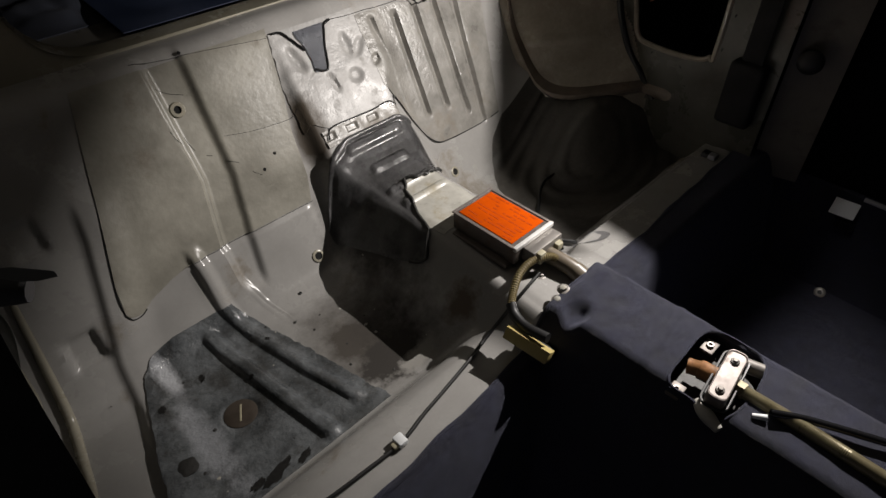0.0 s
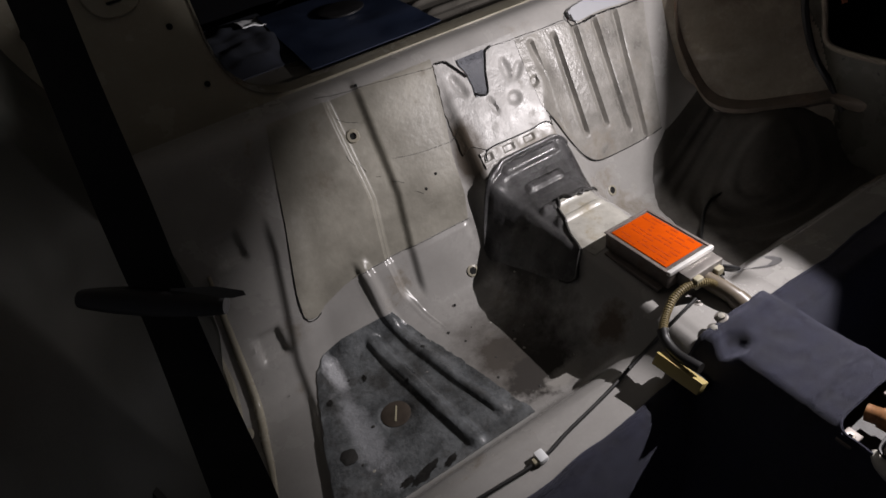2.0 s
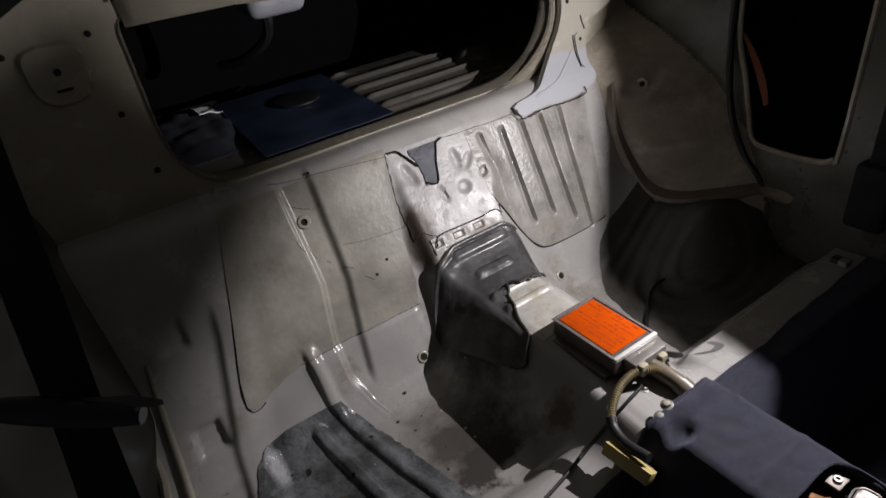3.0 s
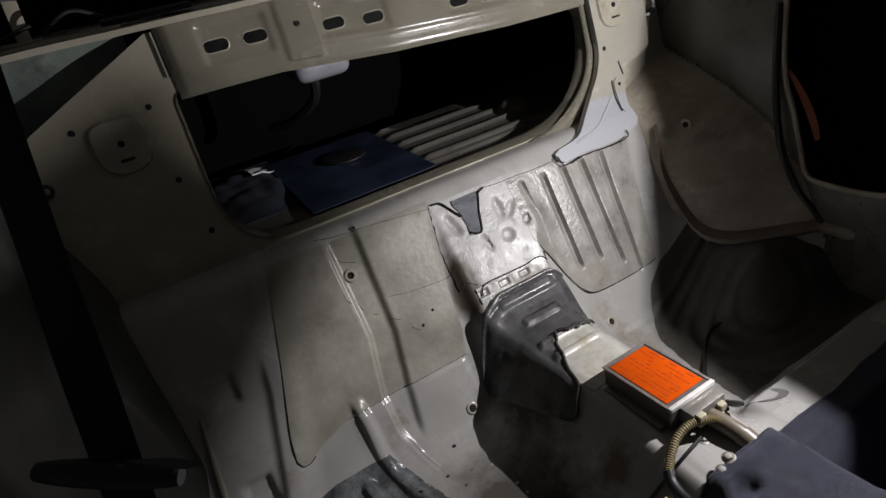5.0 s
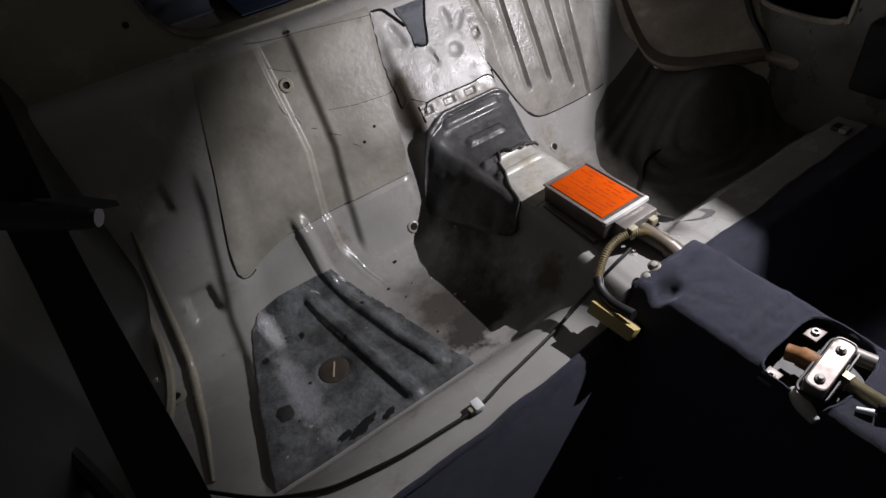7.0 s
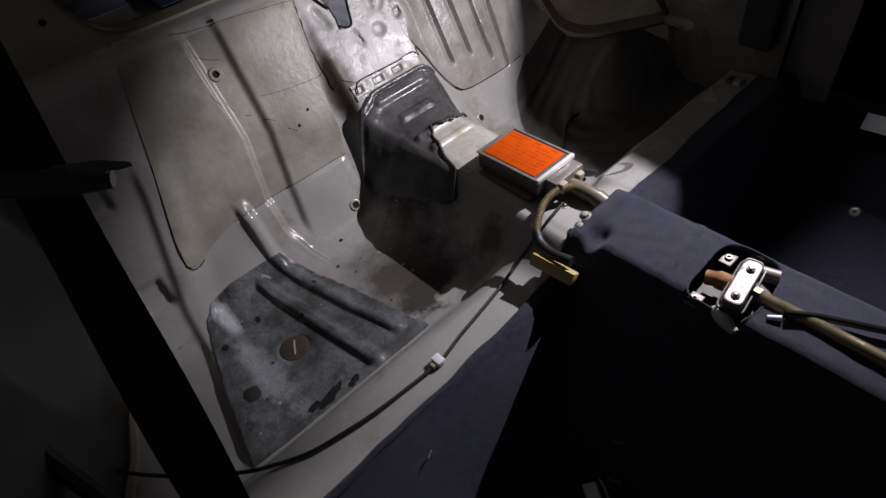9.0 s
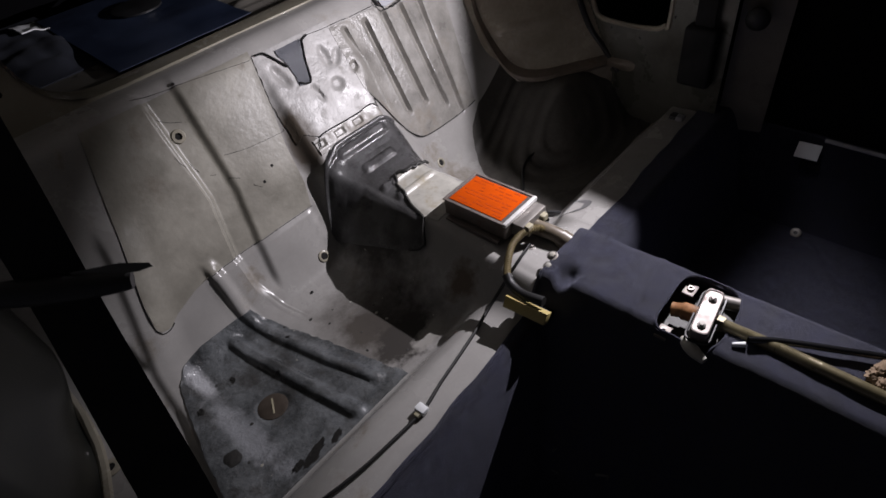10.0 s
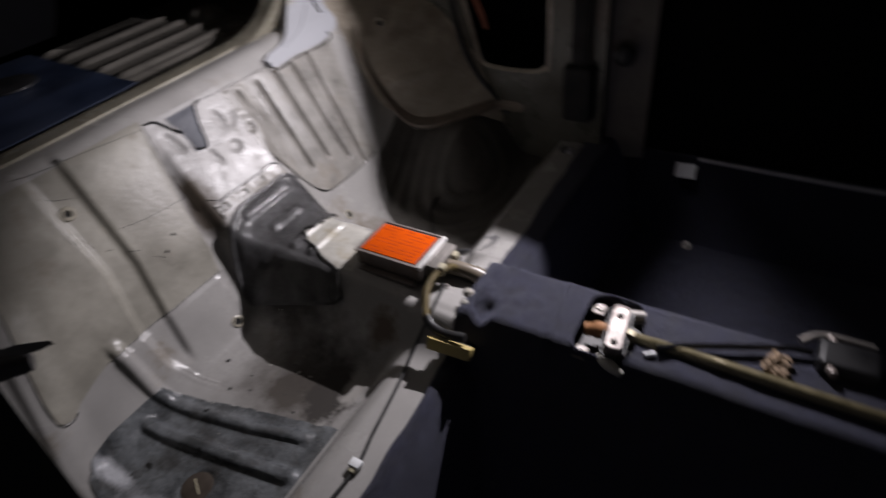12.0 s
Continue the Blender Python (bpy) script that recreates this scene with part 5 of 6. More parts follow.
for k in range(9):
    x = 0.694 + 0.0093 * k
    y = 0.523 + 0.003 * (k % 3)
    while y < 0.628:
        w = random.uniform(0.006, 0.026)
        if random.random() < 0.8:
            bm = bmesh.new()
            box(bm, (x - 0.0014, y, 0.1526), (x + 0.0014, min(y + w, 0.638), 0.1530))
            part("print_bar", bm, ORANGE_INK, lab)
        y += w + 0.0025
bm = bmesh.new()
box(bm, (0.668, 0.512, 0.1075), (0.796, 0.642, 0.1165), 0.002)
part("mounting_plate", bm, CASE, unit)
# connector block at its front
bm = bmesh.new()
box(bm, (0.700, 0.476, 0.118), (0.778, 0.503, 0.146), 0.003)
conn = part("connector_block", bm, STEEL, unit, "pale connector block")
for k in range(3):
    bm = bmesh.new()
    box(bm, (0.706 + 0.025 * k, 0.466 + 0.012 * (k % 2), 0.122), (0.722 + 0.025 * k, 0.484 + 0.012 * (k % 2), 0.1445 - 0.004 * k), 0.003, Matrix.Translation((0, 0, 0.002 * (k % 2))))
    part("plug", bm, CREAM, conn, "cream plastic plug")
bm = bmesh.new()
tube(bm, curve_points([(0.772, 0.470, 0.135), (0.790, 0.455, 0.130), (0.797, 0.470, 0.112), (0.800, 0.49, 0.10)], 14), 0.004, 7)
part("lead", bm, BLACK, conn)

# loom from the unit: corrugated conduit, taped tail and yellow connector
loom = thing("wiring_loom", (0.64, 0.45, 0.08), "ribbed yellowish wiring loom with a black taped end", "wiring loom")
path = curve_points([(0.738, 0.455, 0.124), (0.727, 0.464, 0.131), (0.698, 0.476, 0.133), (0.665, 0.476, 0.126), (0.636, 0.465, 0.114), (0.613, 0.450, 0.104)], 76)
bm = bmesh.new()
tube(bm, path, 0.0070, 10, wave=0.08)
part("conduit", bm, TAPE, loom)
bm = bmesh.new()
tube(bm, curve_points([(0.615, 0.452, 0.106), (0.606, 0.436, 0.098), (0.600, 0.405, 0.096), (0.603, 0.365, 0.100)], 20), 0.009, 9)
part("taped_tail", bm, BLACK, loom, "black taped tail")
ycon = thing("yellow_connector", (0.615, 0.385, 0.07), "yellow plastic connector on black clip beside the carpet", "connector")
M_ = Matrix.Translation((0.588, 0.390, 0.078)) @ pose(0, 0, 0, 0, 30, 0) @ pose(0, 0, 0, 0, 0, -83)
bm = bmesh.new()
box(bm, (-0.041, -0.012, -0.010), (0.041, 0.011, 0.010), 0.002, M_)
part("housing", bm, YELLOW, ycon)
bm = bmesh.new()
box(bm, (-0.041, -0.0125, 0.0098), (0.041, -0.005, 0.0118), 0.0006, M_)
part("ridge", bm, YELLOW, ycon)
bm = bmesh.new()
box(bm, (-0.030, 0.010, -0.008), (0.042, 0.027, 0.010), 0.003, M_)
clipb = part("clip", bm, BLACK, ycon, "black plastic clip with two pins")
for k in (-0.014, 0.018):
    bm = bmesh.new()
    disc(bm, M_ @ Vector((k, 0.018, 0.010)), M_.to_3x3() @ Vector((0, 0, 1)), 0.003, 0.0015, 10)
    part("pin", bm, WHITE, clipb)

# tan tube from the unit to the carpet
tt = thing("tan_tube", (0.745, 0.43, 0.1), "tan painted tube leading under the carpet", "tube")
bm = bmesh.new()
tube(bm, curve_points([(0.742, 0.485, 0.118), (0.746, 0.45, 0.116), (0.750, 0.422, 0.110), (0.752, 0.395, 0.099), (0.752, 0.37, 0.088)], 16), 0.0152, 16)
part("tube", bm, TUBE, tt)
bm = bmesh.new()
tube(bm, [(0.7495, 0.424, 0.1105), (0.7510, 0.402, 0.103)], 0.0175, 16)
part("collar", bm, TUBE, tt)

# bolts, nuts and grommets
def bolt(at, normal, r, label, head=STEEL, washer=True):
    b = thing("bolt", at, label, "bolt", "bolts")
    if washer:
        bm = bmesh.new()
        disc(bm, at, normal, r * 1.7, r * 0.25, 18, hole=r * 0.6)
        part("washer", bm, STEEL, b)
    bm = bmesh.new()
    disc(bm, Vector(at) + Vector(normal).normalized() * r * 0.2, normal, r, r * 0.8, 6, dome=0.001)
    part("head", bm, head, b)


bolt((0.708, 0.463, 0.098), (0.1, 0, 1), 0.0055, "small steel bolt on the tunnel beside the loom")
bolt((0.668, 0.398, 0.114), (-0.3, 0, 1), 0.0062, "small pale bolt at the carpet edge", BARE)
bolt((0.690, 0.404, 0.120), (-0.2, 0, 1), 0.0062, "small bright bolt at the carpet edge", BARE)


def grommet(x, s, r, label, plug=None):
    p, q = pan_point(x, s, 0.0005), pan_point(x, s, 0.0105)
    n = (q - p).normalized()
    g = thing("grommet", p, label, "grommet", "grommets")
    bm = bmesh.new()
    disc(bm, p, n, r, 0.003, 22, hole=r * 0.62)
    part("ring", bm, BODY if plug is None else RUBBER, g)
    bm = bmesh.new()
    disc(bm, p + n * 0.0003, n, r * 0.64, 0.0012, 18)
    part("hole", bm, GAP if plug is None else plug, g)


grommet(0.514, by_y(0.881), 0.013, "raised ring round a bolt hole beside the torn tunnel mat")
grommet(0.918, by_y(0.884), 0.013, "raised ring round a bolt hole beside the tunnel hump")
blank = thing("rubber_plug", pan_point(0.101, by_y(0.655), 0.003), "dark uneven rubber plug in the worn pan mat", "plug")
bm = bmesh.new()
disc(bm, pan_point(0.101, by_y(0.655), 0.003), (0, 0, 1), 0.017, 0.0015, 24, dome=0.002)
for v in bm.verts:
    v.co += Vector((0.004 * noise.noise(v.co * 70), 0.004 * noise.noise(v.co * 70 + Vector((3, 0, 0))), 0))
part("cap", bm, MAT_DARK, blank)
# flat grey oval, painted for a dent's shade at the back of the front strip
bm = bmesh.new()
ring = []
for k in range(32):
    a = 2 * math.pi * k / 32
    q = Vector((0.926, by_y(0.500))) + Vector((0.034, -0.030)) * math.cos(a) + Vector((0.014, 0.014)) * math.sin(a)
    ring.append(bm.verts.new(pan_point(q.x, q.y, 0.0016)))
bm.faces.new(ring)
thicken(bm, 0.001)
part("oval_patch", bm, MAT_GREY, floor_pan, "grey oval patch for the shade in a dent")
plug = thing("drain_plug", (0.212, 0.69, -0.04), "dark round drain plug with a pale scratch, in the pan mat", "drain plug")
c = pan_point(0.212, by_y(0.690), 0.003)
bm = bmesh.new()
disc(bm, c, (0, 0, 1), 0.028, 0.0025, 30)
part("cap", bm, material("brown_rubber", (0.05, 0.038, 0.028), 0.55, vary=0.3, scale=40), plug)
bm = bmesh.new()
box(bm, (-0.0016, -0.017, 0.002), (0.0016, 0.017, 0.0034), 0.0004, Matrix.Translation(c) @ pose(0, 0, 0, 0, 0, -30))
part("scratch", bm, CREAM, plug, "pale scratch")
# belt anchor in the channel of the bulkhead
p, q = pan_point(0.392, by_z(0.325), 0.0), pan_point(0.392, by_z(0.325), 0.01)
n = (q - p).normalized()
anc = thing("belt_anchor", p, "threaded belt anchor boss in the bulkhead channel", "belt anchor")
bm = bmesh.new()
disc(bm, p - n * 0.001, n, 0.014, 0.007, 22, hole=0.007)
part("boss", bm, BODY, anc)
bm = bmesh.new()
disc(bm, p, n, 0.0075, 0.0025, 14)
part("hole", bm, GAP, anc)
for x, s in ((0.52, by_z(0.204)), (0.488, by_z(0.186)), (0.437, by_z(0.40)), (0.44, by_y(0.845)), (0.62, by_y(0.70))):
    p, q = pan_point(x, s, 0.0022), pan_point(x, s, 0.0122)
    bm = bmesh.new()
    disc(bm, p, (q - p).normalized(), 0.0032, 0.0008, 10)
    part("speck", bm, GAP, floor_pan)
# pale lip of the tunnel cover between the sheet and the mat, with square dents
def lip_dent(x, s):
    d = 0.0
    for cx in (0.630, 0.686, 0.740):
        u = max(abs(x - cx) / 0.014, abs(s - by_y(0.9525)) / 0.0095)
        d -= 0.0034 * (1 - smooth01(u, 0.72, 1.05))
    return d


sheet("tunnel_lip", by_y(0.940), by_y(0.9605), lambda s: 0.618, lambda s: 0.806, SHEET_PALE, 0.0042, "pale painted lip with square dents", floor_pan, step=0.0022, extra=lip_dent)

random.seed(11)
for k in range(34):
    x, y = 0.37 + 0.20 * random.random() ** 0.7, random.uniform(0.56, 0.80)
    if k > 20:
        x, y = random.uniform(0.05, 0.36), random.uniform(0.55, 0.86)
    p_, r_ = pan_point(x, by_y(y), 0.0026 if x < 0.36 else 0.0), random.uniform(0.0010, 0.0038)
    bm = bmesh.new()
    bmesh.ops.create_icosphere(bm, subdivisions=1, radius=r_)
    for v in bm.verts:
        v.co = p_ + Vector((v.co.x * (1 + 0.8 * noise.noise(v.co * 300 + p_ * 50)), v.co.y, 0.35 * v.co.z))
    part("dirt_chip", bm, MAT_DARK if k % 3 else BARE, floor_pan)

# cut in the bright sheet: primer wedge with a black gap beside it
def wedge():
    bm = bmesh.new()
    rows = []
    for k in range(19):
        t = k / 18
        s = by_z(0.375) + (by_z(0.282) - by_z(0.375)) * t
        a = 0.658 + 0.008 * smooth01(t, 0.08, 0.45) + 0.001 * t + rag(s, 0.004, 31)
        b = 0.723 - 0.032 * t
        rows.append([bm.verts.new(pan_point(a + (b - a) * i / 6, s, 0.0048)) for i in range(7)])
    for a, b in zip(rows, rows[1:]):
        for i in range(6):
            bm.faces.new((a[i], a[i + 1], b[i + 1], b[i]))
    return thicken(bm, 0.002)


part("primer_patch", wedge(), PRIMER, floor_pan, "blue-grey primer where the sheet is cut away")


def seam_line(points, r, n=30, lift=0.003, name="cut_line"):
    bm = bmesh.new()
    pts = [pan_point(v[0], v[1], lift) for v in curve_points([(x, s, 0) for x, s in points], n)]
    tube(bm, pts, r, 6)
    part(name, bm, GAP, floor_pan)


seam_line([(0.742, by_z(0.376)), (0.726, by_z(0.370)), (0.720, by_z(0.358)), (0.708, by_z(0.33)), (0.694, by_z(0.284)), (0.680, by_z(0.281)), (0.667, by_z(0.290))], 0.0023, lift=0.0055)
seam_line([(0.612, by_z(0.383)), (0.63, by_z(0.380)), (0.642, by_z(0.366)), (0.652, by_z(0.352)), (0.664, by_z(0.335))], 0.0024, lift=0.0055)
seam_line([(0.740, by_z(0.376)), (0.80, by_z(0.372)), (0.94, by_z(0.372))], 0.0007)
seam_line([(0.626, by_y(0.950)), (0.640, by_y(0.961)), (0.70, by_y(0.9615)), (0.75, by_y(0.961)), (0.792, by_y(0.962)), (0.806, by_y(0.955))], 0.0016, lift=0.0045)
seam_line([(0.806, by_y(0.955)), (0.814, by_z(0.175)), (0.842, by_z(0.135)), (0.868, by_z(0.101)), (0.905, by_z(0.082)), (1.0, by_z(0.078)), (1.11, by_z(0.080))], 0.0012)
seam_line([(0.152, by_z(0.075)), (0.159, by_z(0.12)), (0.205, by_z(0.26)), (0.247, by_z(0.39))], 0.0011, lift=0.001)
seam_line([(0.152, by_z(0.075)), (0.160, by_z(0.064)), (0.175, by_z(0.063)), (0.187, by_z(0.068))], 0.0010, lift=0.001)

for pts_ in (((0.372, 0.364), (0.39, 0.352), (0.413, 0.343)), ((0.361, 0.298), (0.364, 0.285), (0.371, 0.276)), ((0.380, 0.285), (0.383, 0.270), (0.388, 0.258)),
             ((0.403, 0.244), (0.412, 0.240)), ((0.430, 0.224), (0.448, 0.214)), ((0.464, 0.192), (0.479, 0.179))):
    seam_line([(x, by_z(z)) for x, z in pts_], 0.0005, 12, 0.0022, "crack")
seam_line([(0.351, by_z(0.404)), (0.429, by_z(0.397)), (0.52, by_z(0.389)), (0.60, by_z(0.381))], 0.0005, 24, 0.0020)
seam_line([(0.445, by_z(0.262)), (0.50, by_z(0.252)), (0.572, by_z(0.246)), (0.60, by_z(0.244))], 0.0004, 24, 0.0022)
seam_line([(0.29, by_z(0.0985)), (0.40, by_z(0.0985)), (0.553, by_z(0.0985))], 0.0005, 30, 0.0010)
# ---------------------------------------------------------------- cables
def cable(name, ctrl, r, label, n=60, mat=RUBBER):
    c = thing(name, ctrl[len(ctrl) // 2], label, "cable")
    bm = bmesh.new()
    tube(bm, curve_points(ctrl, n), r, 8)
    part("sleeve", bm, mat, c)
    return c


def on_strip(x, y, up=0.0045):
    return (x, y, z_at(x, y) + up)


cable("black_cable", [(-0.24, 0.90, 0.02), (-0.21, 0.821, 0.012), (-0.18, 0.762, 0.002), (-0.151, 0.716, 0.0), (-0.083, 0.62, 0.006), (-0.038, 0.567, 0.016), (0.007, 0.515, 0.028), (0.04, 0.485, 0.035), (0.10, 0.453, 0.0365), (0.153, 0.440, 0.0365), (0.212, 0.430, 0.0365), on_strip(0.27, 0.426), on_strip(0.342, 0.424), on_strip(0.402, 0.436), on_strip(0.454, 0.445), on_strip(0.517, 0.456), on_strip(0.578, 0.468), on_strip(0.617, 0.463), (0.655, 0.458, 0.101), (0.702, 0.462, 0.110)], 0.0031, "thin black cable along the front edge of the seat pan", 110)
cl = thing("cable_clip", on_strip(0.342, 0.424, 0), "white plastic clip holding the black cable", "cable clip")
bm = bmesh.new()
box(bm, (0.334, 0.416, 0.033), (0.350, 0.436, 0.044), 0.003)
part("body", bm, WHITE, cl)
bm = bmesh.new()
box(bm, (0.326, 0.420, 0.033), (0.336, 0.430, 0.041), 0.002)
part("latch", bm, CREAM, cl)
cable("black_cable", [(0.79, 0.480, 0.10), (0.83, 0.52, 0.07), (0.90, 0.60, 0.0), (0.99, 0.68, -0.028), (1.10, 0.74, -0.026), (1.25, 0.70, -0.028)], 0.0036, "thin black cable crossing the far seat pan", 60)

# ---------------------------------------------------------------- seat belt in the near doorway
DULL = material("dull_dark_steel", (0.10, 0.10, 0.10), 0.5, 0.4, vary=0.2)
belt = thing("seat_belt", (0.03, 0.25, -0.05), "black hanging seat belt with its latch tongue", "seat belt")
bm = bmesh.new()
rows = []
for k in range(61):
    t = k / 60
    z = 1.07 - 1.22 * t
    c = Vector((0.009 + 0.1246 * (z - 0.5), 0.295 + 0.188 * (z - 0.5), z))
    a = radians(-58 + 6 * smooth01(0.80 - z, 0, 0.1) + 30 * smooth01(0.66 - z, 0, 0.25))
    w = Vector((math.cos(a), math.sin(a), 0)) * 0.0235
    rows.append([bm.verts.new(c - w), bm.verts.new(c + w)])
for a, b in zip(rows, rows[1:]):
    bm.faces.new((a[0], a[1], b[1], b[0]))
thicken(bm, 0.0014)
part("webbing", bm, BLACK_SOFT, belt)
bm = bmesh.new()
T_ = Matrix(((0.836, 0.443, -0.324, 0.032), (-0.532, 0.511, -0.675, 0.312), (-0.134, 0.737, 0.663, 0.664), (0, 0, 0, 1)))
bm = bmesh.new()
vs = []
for k in range(21):
    t = k / 20
    x = -0.048 + 0.083 * t
    h = 0.0085 * math.sin(math.pi * (0.08 + 0.84 * t)) ** 0.35
    vs.append((T_ @ Vector((x, -0.001 - 0.004 * t, 0)), h))
tube(bm, [v for v, _ in vs], [h for _, h in vs], 10)
tongue = part("tongue_grip", bm, BLACK, belt, "black plastic grip of the latch tongue")
bm = bmesh.new()
pl = [(0.004, 0.0045), (0.030, 0.0055), (0.046, 0.003), (0.0475, 0.0005), (0.040, -0.001), (0.010, -0.0005)]
vs = [bm.verts.new(T_ @ Vector((x, y, 0.004))) for x, y in pl]
bm.faces.new(vs)
thicken(bm, 0.0022)
part("tongue", bm, DULL, belt, "dull steel latch tongue")

# ---------------------------------------------------------------- hand brake linkage in the cut of the carpet
hb = thing("handbrake_linkage", (0.71, 0.1, 0.095), "hand brake equaliser bracket and long threaded rod on the tunnel", "hand brake linkage")
B_ = Matrix.Translation((0.693, 0.127, 0.146)) @ pose(0, 0, 0, 0, -3, 7)
outline = loop_points([(-0.047, -0.0135), (0.047, -0.0135), (0.047, 0.0135), (-0.047, 0.0135)], [0.010] * 4, 5)
bm = bmesh.new()
lev_ = []
for sc, dz in ((1.06, -0.016), (1.06, -0.002), (1.0, 0.003), (0.93, 0.0035), (0.90, 0.002), (0.3, 0.002)):
    lev_.append([bm.verts.new(B_ @ Vector((p[0] + (sc - 1) * (0.058 if p[0] > 0 else -0.058) * 0.5, p[1] * (sc if sc > 0.5 else 0.3), dz)) if sc > 0.5 else B_ @ Vector((p[0] * 0.8, p[1] * 0.3, dz))) for p in outline])
for a, b in zip(lev_, lev_[1:]):
    for k in range(len(outline)):
        bm.faces.new((a[k], a[(k + 1) % len(outline)], b[(k + 1) % len(outline)], b[k]))
bm.faces.new(lev_[-1])
bmesh.ops.recalc_face_normals(bm, faces=list(bm.faces))
DARK_BOLT = flat("dull_bolt", (0.16, 0.14, 0.125), 0.5, 0.3)
brk = part("bracket", bm, BRIGHT, hb, "bright pressed steel bracket with two bolts")
for x in (-0.031, 0.026):
    bm = bmesh.new()
    disc(bm, B_ @ Vector((x, 0, 0.003)), (0, 0, 1), 0.0062, 0.0018, 18)
    bo = part("bolt_washer", bm, STEEL, brk)
    bm = bmesh.new()
    disc(bm, B_ @ Vector((x, 0, 0.0055)), (0, 0, 1), 0.0036, 0.002, 6)
    part("bolt_head", bm, DARK_BOLT, brk)
outline2 = loop_points([(-0.053, -0.018), (0.055, -0.018), (0.055, 0.018), (-0.053, 0.018)], [0.014] * 4, 6)
bm = bmesh.new()
tube(bm, [B_ @ Vector((p[0], p[1], -0.013)) for p in outline2 + outline2[:1]], 0.0022, 6)
part("backing_rim", bm, BLACK, hb, "black rolled rim of the bracket's backing plate")
bm = bmesh.new()
tube(bm, [(0.694, 0.180, 0.118), (0.697, 0.166, 0.121), (0.6975, 0.164, 0.121), (0.700, 0.132, 0.124)], [0.012, 0.012, 0.0145, 0.0145], 16)
part("bush", bm, COPPER, hb, "copper coloured bush")
bm = bmesh.new()
tube(bm, curve_points([(0.698, 0.118, 0.128), (0.696, 0.04, 0.132), (0.693, -0.04, 0.134), (0.690, -0.16, 0.134), (0.688, -0.34, 0.134)], 300), 0.0098, 12, wave=0.025)
part("threaded_rod", bm, BRASS, hb, "brassy threaded rod")
bm = bmesh.new()
tube(bm, [(0.698, 0.114, 0.128), (0.697, 0.100, 0.129)], 0.0125, 6)
part("adjuster_nut", bm, BRASS, hb)
bm = bmesh.new()
tube(bm, curve_points([(0.648, 0.142, 0.116), (0.636, 0.122, 0.118), (0.627, 0.098, 0.116)], 14), [0.006 + 0.004 * math.sin(math.pi * k / 14) for k in range(15)], 12)
part("cable_end", bm, BARE, hb, "pale rounded cable end")
bm = bmesh.new()
tube(bm, [(0.742, 0.128, 0.128), (0.752, 0.098, 0.126)], 0.011, 14)
part("cable_end", bm, STEEL, hb)
bm = bmesh.new()
tube(bm, [(0.668, 0.076, 0.130), (0.676, 0.060, 0.133)], [0.0035, 0.0046], 10)
part("ferrule", bm, WHITE, hb, "white ferrule")
bm = bmesh.new()
tube(bm, curve_points([(0.682, 0.060, 0.139), (0.706, 0.02, 0.139), (0.738, -0.055, 0.140), (0.766, -0.118, 0.138), (0.775, -0.15, 0.134)], 50), 0.0055, 10)
part("inner_cable", bm, GLOSS, hb, "black sleeved cable")
for dx, dy in ((0.648, 0.172), (0.756, 0.176)):
    bm = bmesh.new()
    box(bm, (dx - 0.014, dy - 0.010, 0.108), (dx + 0.014, dy + 0.010, 0.113), 0.0015)
    lug = part("fixing_lug", bm, DARK_BOLT, hb)
    bm = bmesh.new()
    disc(bm, (dx, dy, 0.113), (0, 0, 1), 0.006, 0.004, 16, hole=0.003)
    part("nut", bm, STEEL, lug)
# star shaped brass spring clip and the lever end
star = thing("crumpled_foam", (0.727, -0.106, 0.12), "crumpled tan piece of old foam beside the rod", "foam piece")
bm = bmesh.new()
bmesh.ops.create_icosphere(bm, subdivisions=5, radius=1.0)
for v in bm.verts:
    d = v.co.normalized()
    r = 1 + 0.55 * noise.noise(d * 1.6 + Vector((4, 1, 2))) + 0.40 * noise.noise(d * 3.1 + Vector((1, 7, 2))) + 0.16 * noise.noise(d * 11)
    v.co = Vector((0.727, -0.106, 0.133)) + Vector((d.x * 0.020, d.y * 0.017, d.z * 0.014)) * r
part("lump", bm, material("tan_foam", (0.27, 0.19, 0.12), 0.85, vary=0.35, scale=45, fine=400, bump=0.6, dirt=(0.10, 0.06, 0.035), dirt_scale=45, dirt_amount=0.3), star)
lev = thing("handbrake_lever_end", (0.79, -0.2, 0.1), "black and steel pivot end of the hand brake lever", "hand brake lever")
bm = bmesh.new()
box(bm, (0.745, -0.235, 0.105), (0.80, -0.155, 0.150), 0.008, None, 3)
part("pivot_block", bm, BLACK, lev)
bm = bmesh.new()
tube(bm, [(0.735, -0.175, 0.140), (0.81, -0.170, 0.142)], 0.007, 12)
part("pin", bm, BRIGHT, lev)
bm = bmesh.new()
tube(bm, curve_points([(0.80, -0.13, 0.125), (0.822, -0.16, 0.13), (0.83, -0.23, 0.125)], 14), 0.006, 9)
part("spring", bm, STEEL, lev)

# ---------------------------------------------------------------- loose things on the carpet
def screw(at, turn, label, size=1.0):
    sc = thing("screw", at, label, "screw", "loose screws")
    M = Matrix.Translation(Vector(at) + Vector((0, 0, 0.004 * size))) @ pose(0, 0, 0, 90, 0, turn)
    bm = bmesh.new()
    tube(bm, [M @ Vector((0, 0, -0.010 * size)), M @ Vector((0, 0, 0.006 * size))], 0.0022 * size, 8)
    part("shank", bm, DULL, sc)
    bm = bmesh.new()
    disc(bm, M @ Vector((0, 0, 0.006 * size)), M.to_3x3() @ Vector((0, 0, 1)), 0.005 * size, 0.003 * size, 14)
    part("head", bm, DULL, sc)


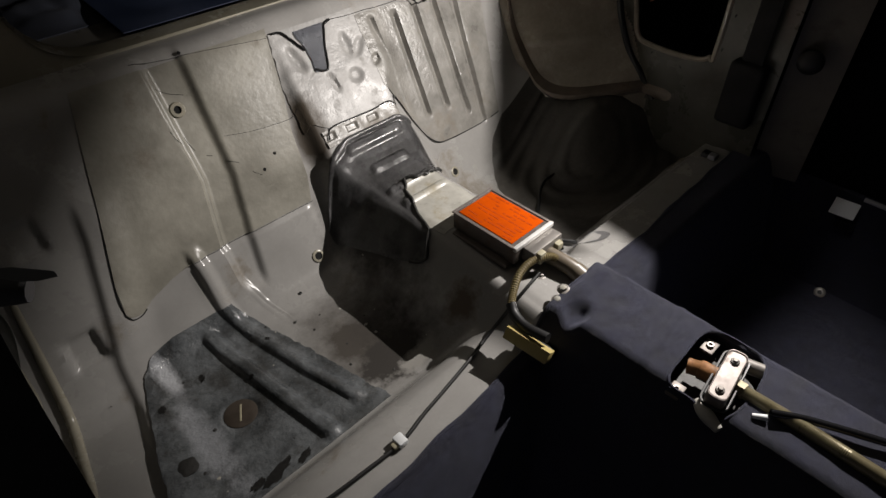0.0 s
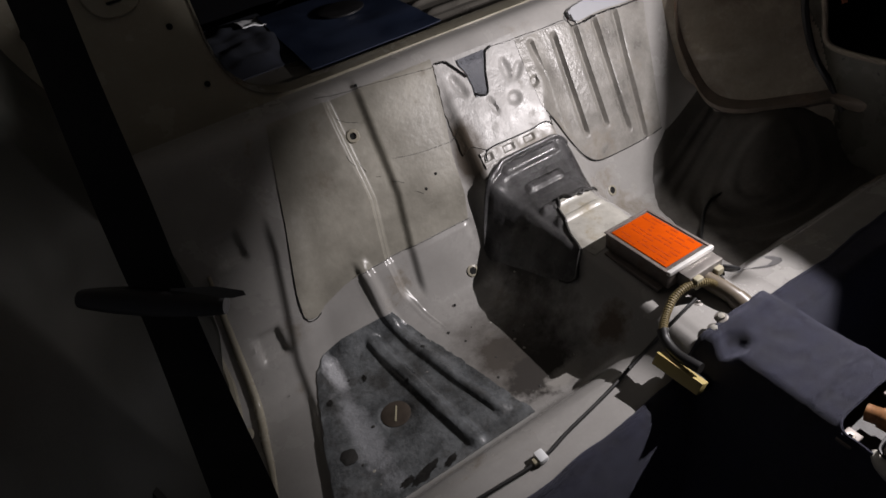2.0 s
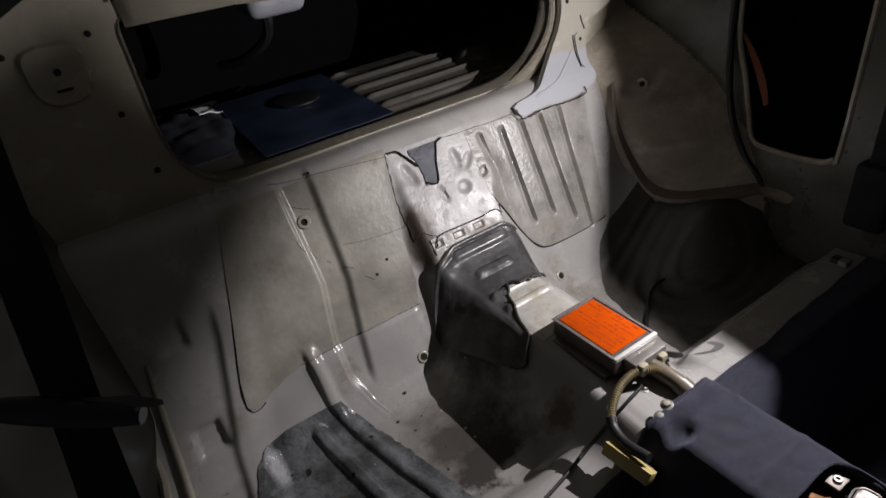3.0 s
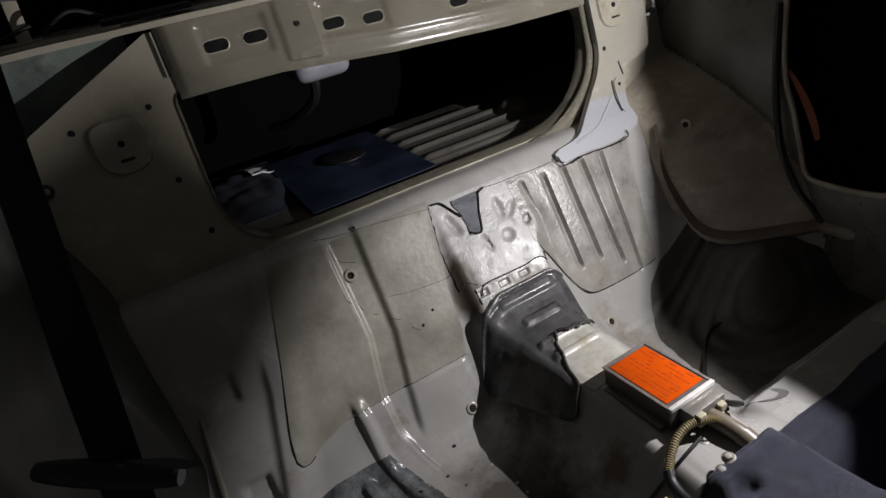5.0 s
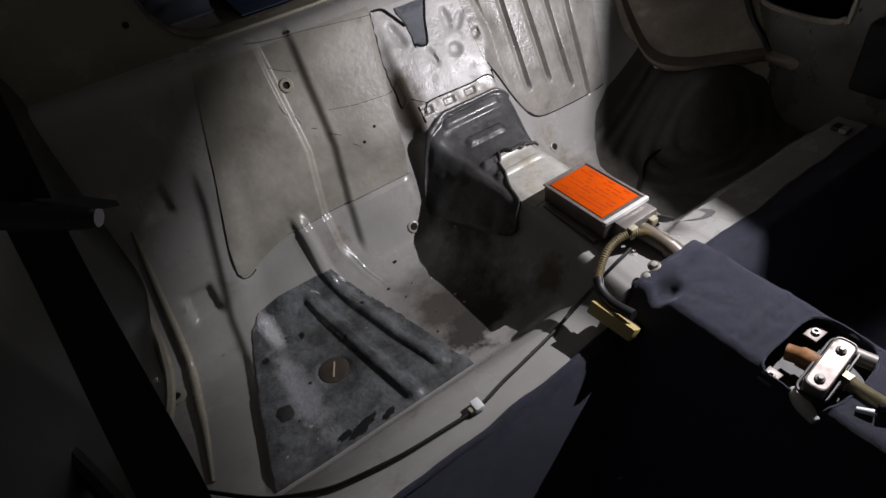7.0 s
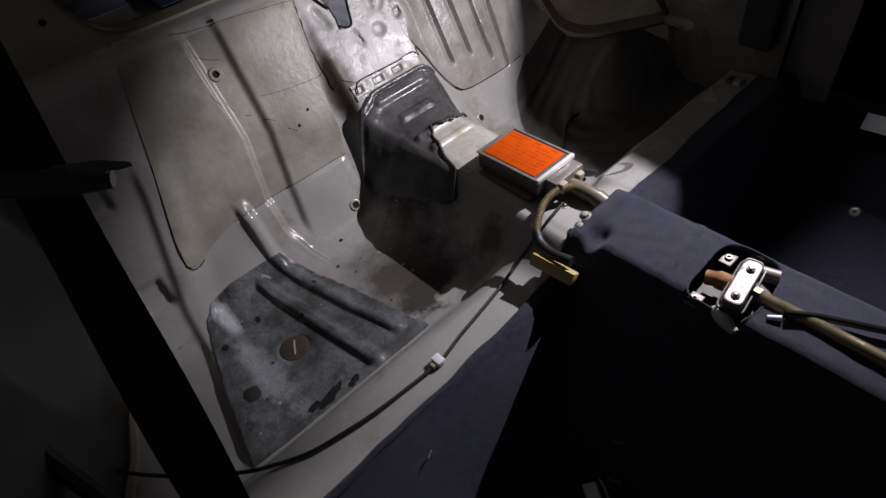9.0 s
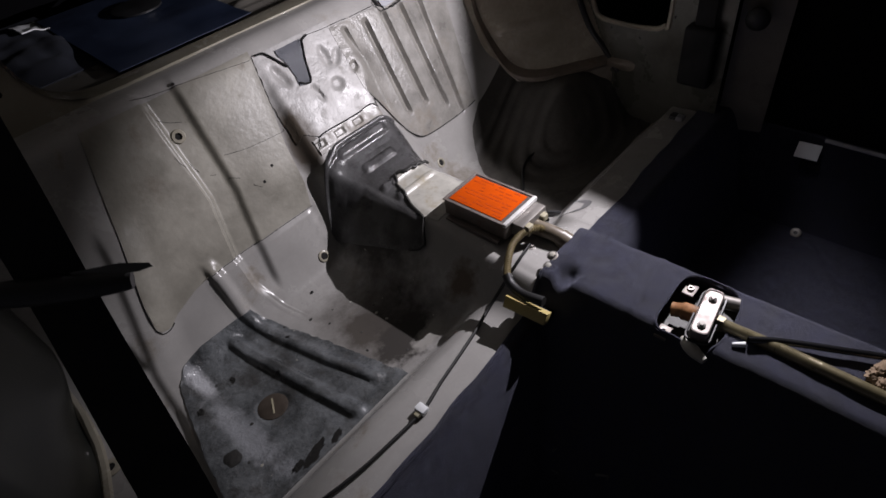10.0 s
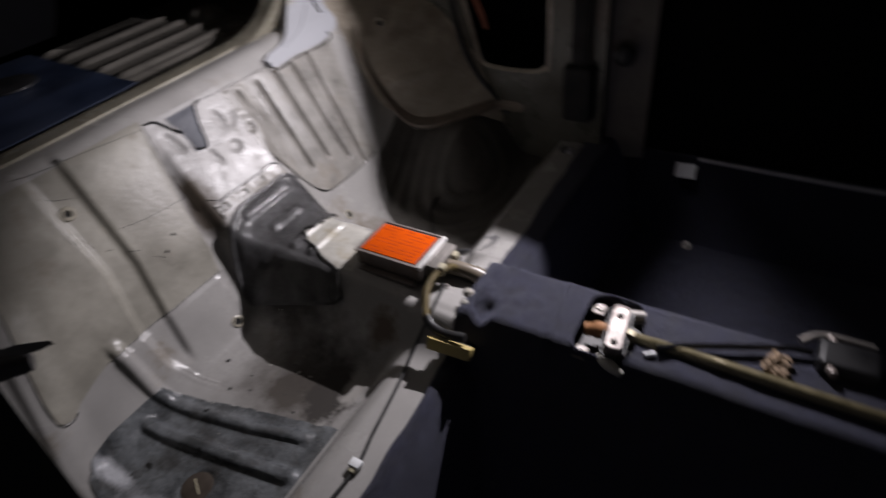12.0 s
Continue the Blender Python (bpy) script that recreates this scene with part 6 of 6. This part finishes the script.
for x, y, a, s in ((0.512, 0.180, 30, 1.2), (0.510, 0.275, 80, 0.8), (0.49, 0.262, 10, 0.7)):
    screw((x, y, carpet_z(x, y)), a, "small loose steel screw lying on the carpet", s)
x, y = 0.243, 0.355
screw((x, y, carpet_z(x, y) + 0.002), 120, "loose dark bolt lying against the carpeted riser", 0.7)
for x, y in ((0.87, -0.13), (0.90, 0.02), (0.52, 0.06)):
    screw((x, y, carpet_z(x, y)), 40 * x * 10, "small loose steel screw lying on the carpet", 0.7)
blk = thing("loose_buckle", (0.437, 0.172, carpet_z(0.437, 0.172)), "loose pale plastic buckle lying on the carpet", "buckle")
M = Matrix.Translation((0.437, 0.172, carpet_z(0.437, 0.172) + 0.010)) @ pose(0, 0, 0, 0, -8, -35)
bm = bmesh.new()
box(bm, (-0.016, -0.030, -0.009), (0.010, 0.020, 0.008), 0.004, M, 3)
part("body", bm, material("pale_plastic", (0.55, 0.55, 0.58), 0.3, vary=0.1), blk)
bm = bmesh.new()
tube(bm, curve_points([M @ Vector((0.017, 0.024, 0.004)), M @ Vector((0.021, 0.0, 0.006)), M @ Vector((0.020, -0.034, 0.002))], 12), 0.0035, 8)
part("clip", bm, STEEL, blk)
for x, y, a in ((0.478, 0.158, 20), (0.470, 0.190, 75)):
    screw((x, y, carpet_z(x, y)), a, "loose dark bolt lying beside the pale buckle", 1.3)
wsh = thing("washer", (1.42, 0.135, -0.2), "steel washer fixed in the far footwell carpet", "washer")
bm = bmesh.new()
wz = carpet_z(1.425, 0.135)
disc(bm, (1.425, 0.135, wz + 0.004), (-0.8, 0, 1), 0.013, 0.003, 22, hole=0.005)
part("ring", bm, STEEL, wsh)
bm = bmesh.new()
disc(bm, (1.425, 0.135, wz + 0.004), (-0.8, 0, 1), 0.006, 0.003, 12)
part("stud", bm, BLACK, wsh)
tag = thing("white_tag", (1.50, 0.18, -0.05), "blank white tag at the edge of the far carpet", "tag")
bm = bmesh.new()
box(bm, (-0.0012, -0.026, -0.019), (0.0012, 0.026, 0.019), 0.0006, Matrix.Translation((1.470, 0.178, -0.020)) @ pose(0, 0, 0, 0, 38, 4))
part("card", bm, WHITE, tag)
bm = bmesh.new()
box(bm, (-0.004, -0.022, -0.022), (0.004, 0.022, 0.006), 0.003, Matrix.Translation((1.474, 0.166, -0.056)) @ pose(0, 0, 0, 0, -18, 4))
part("holder", bm, BLACK, tag)
dbr = thing("broken_trim_clip", (1.40, 0.47, 0.03), "broken grey plastic trim clip at the end of the seat pan", "trim clip")
bm = bmesh.new()
box(bm, (1.36, 0.455, 0.03), (1.385, 0.49, 0.042), 0.004, None)
part("body", bm, BLACK, dbr)
bm = bmesh.new()
box(bm, (1.352, 0.452, 0.036), (1.372, 0.470, 0.048), 0.003)
part("lug", bm, material("grey_lug", (0.3, 0.3, 0.32), 0.4), dbr)
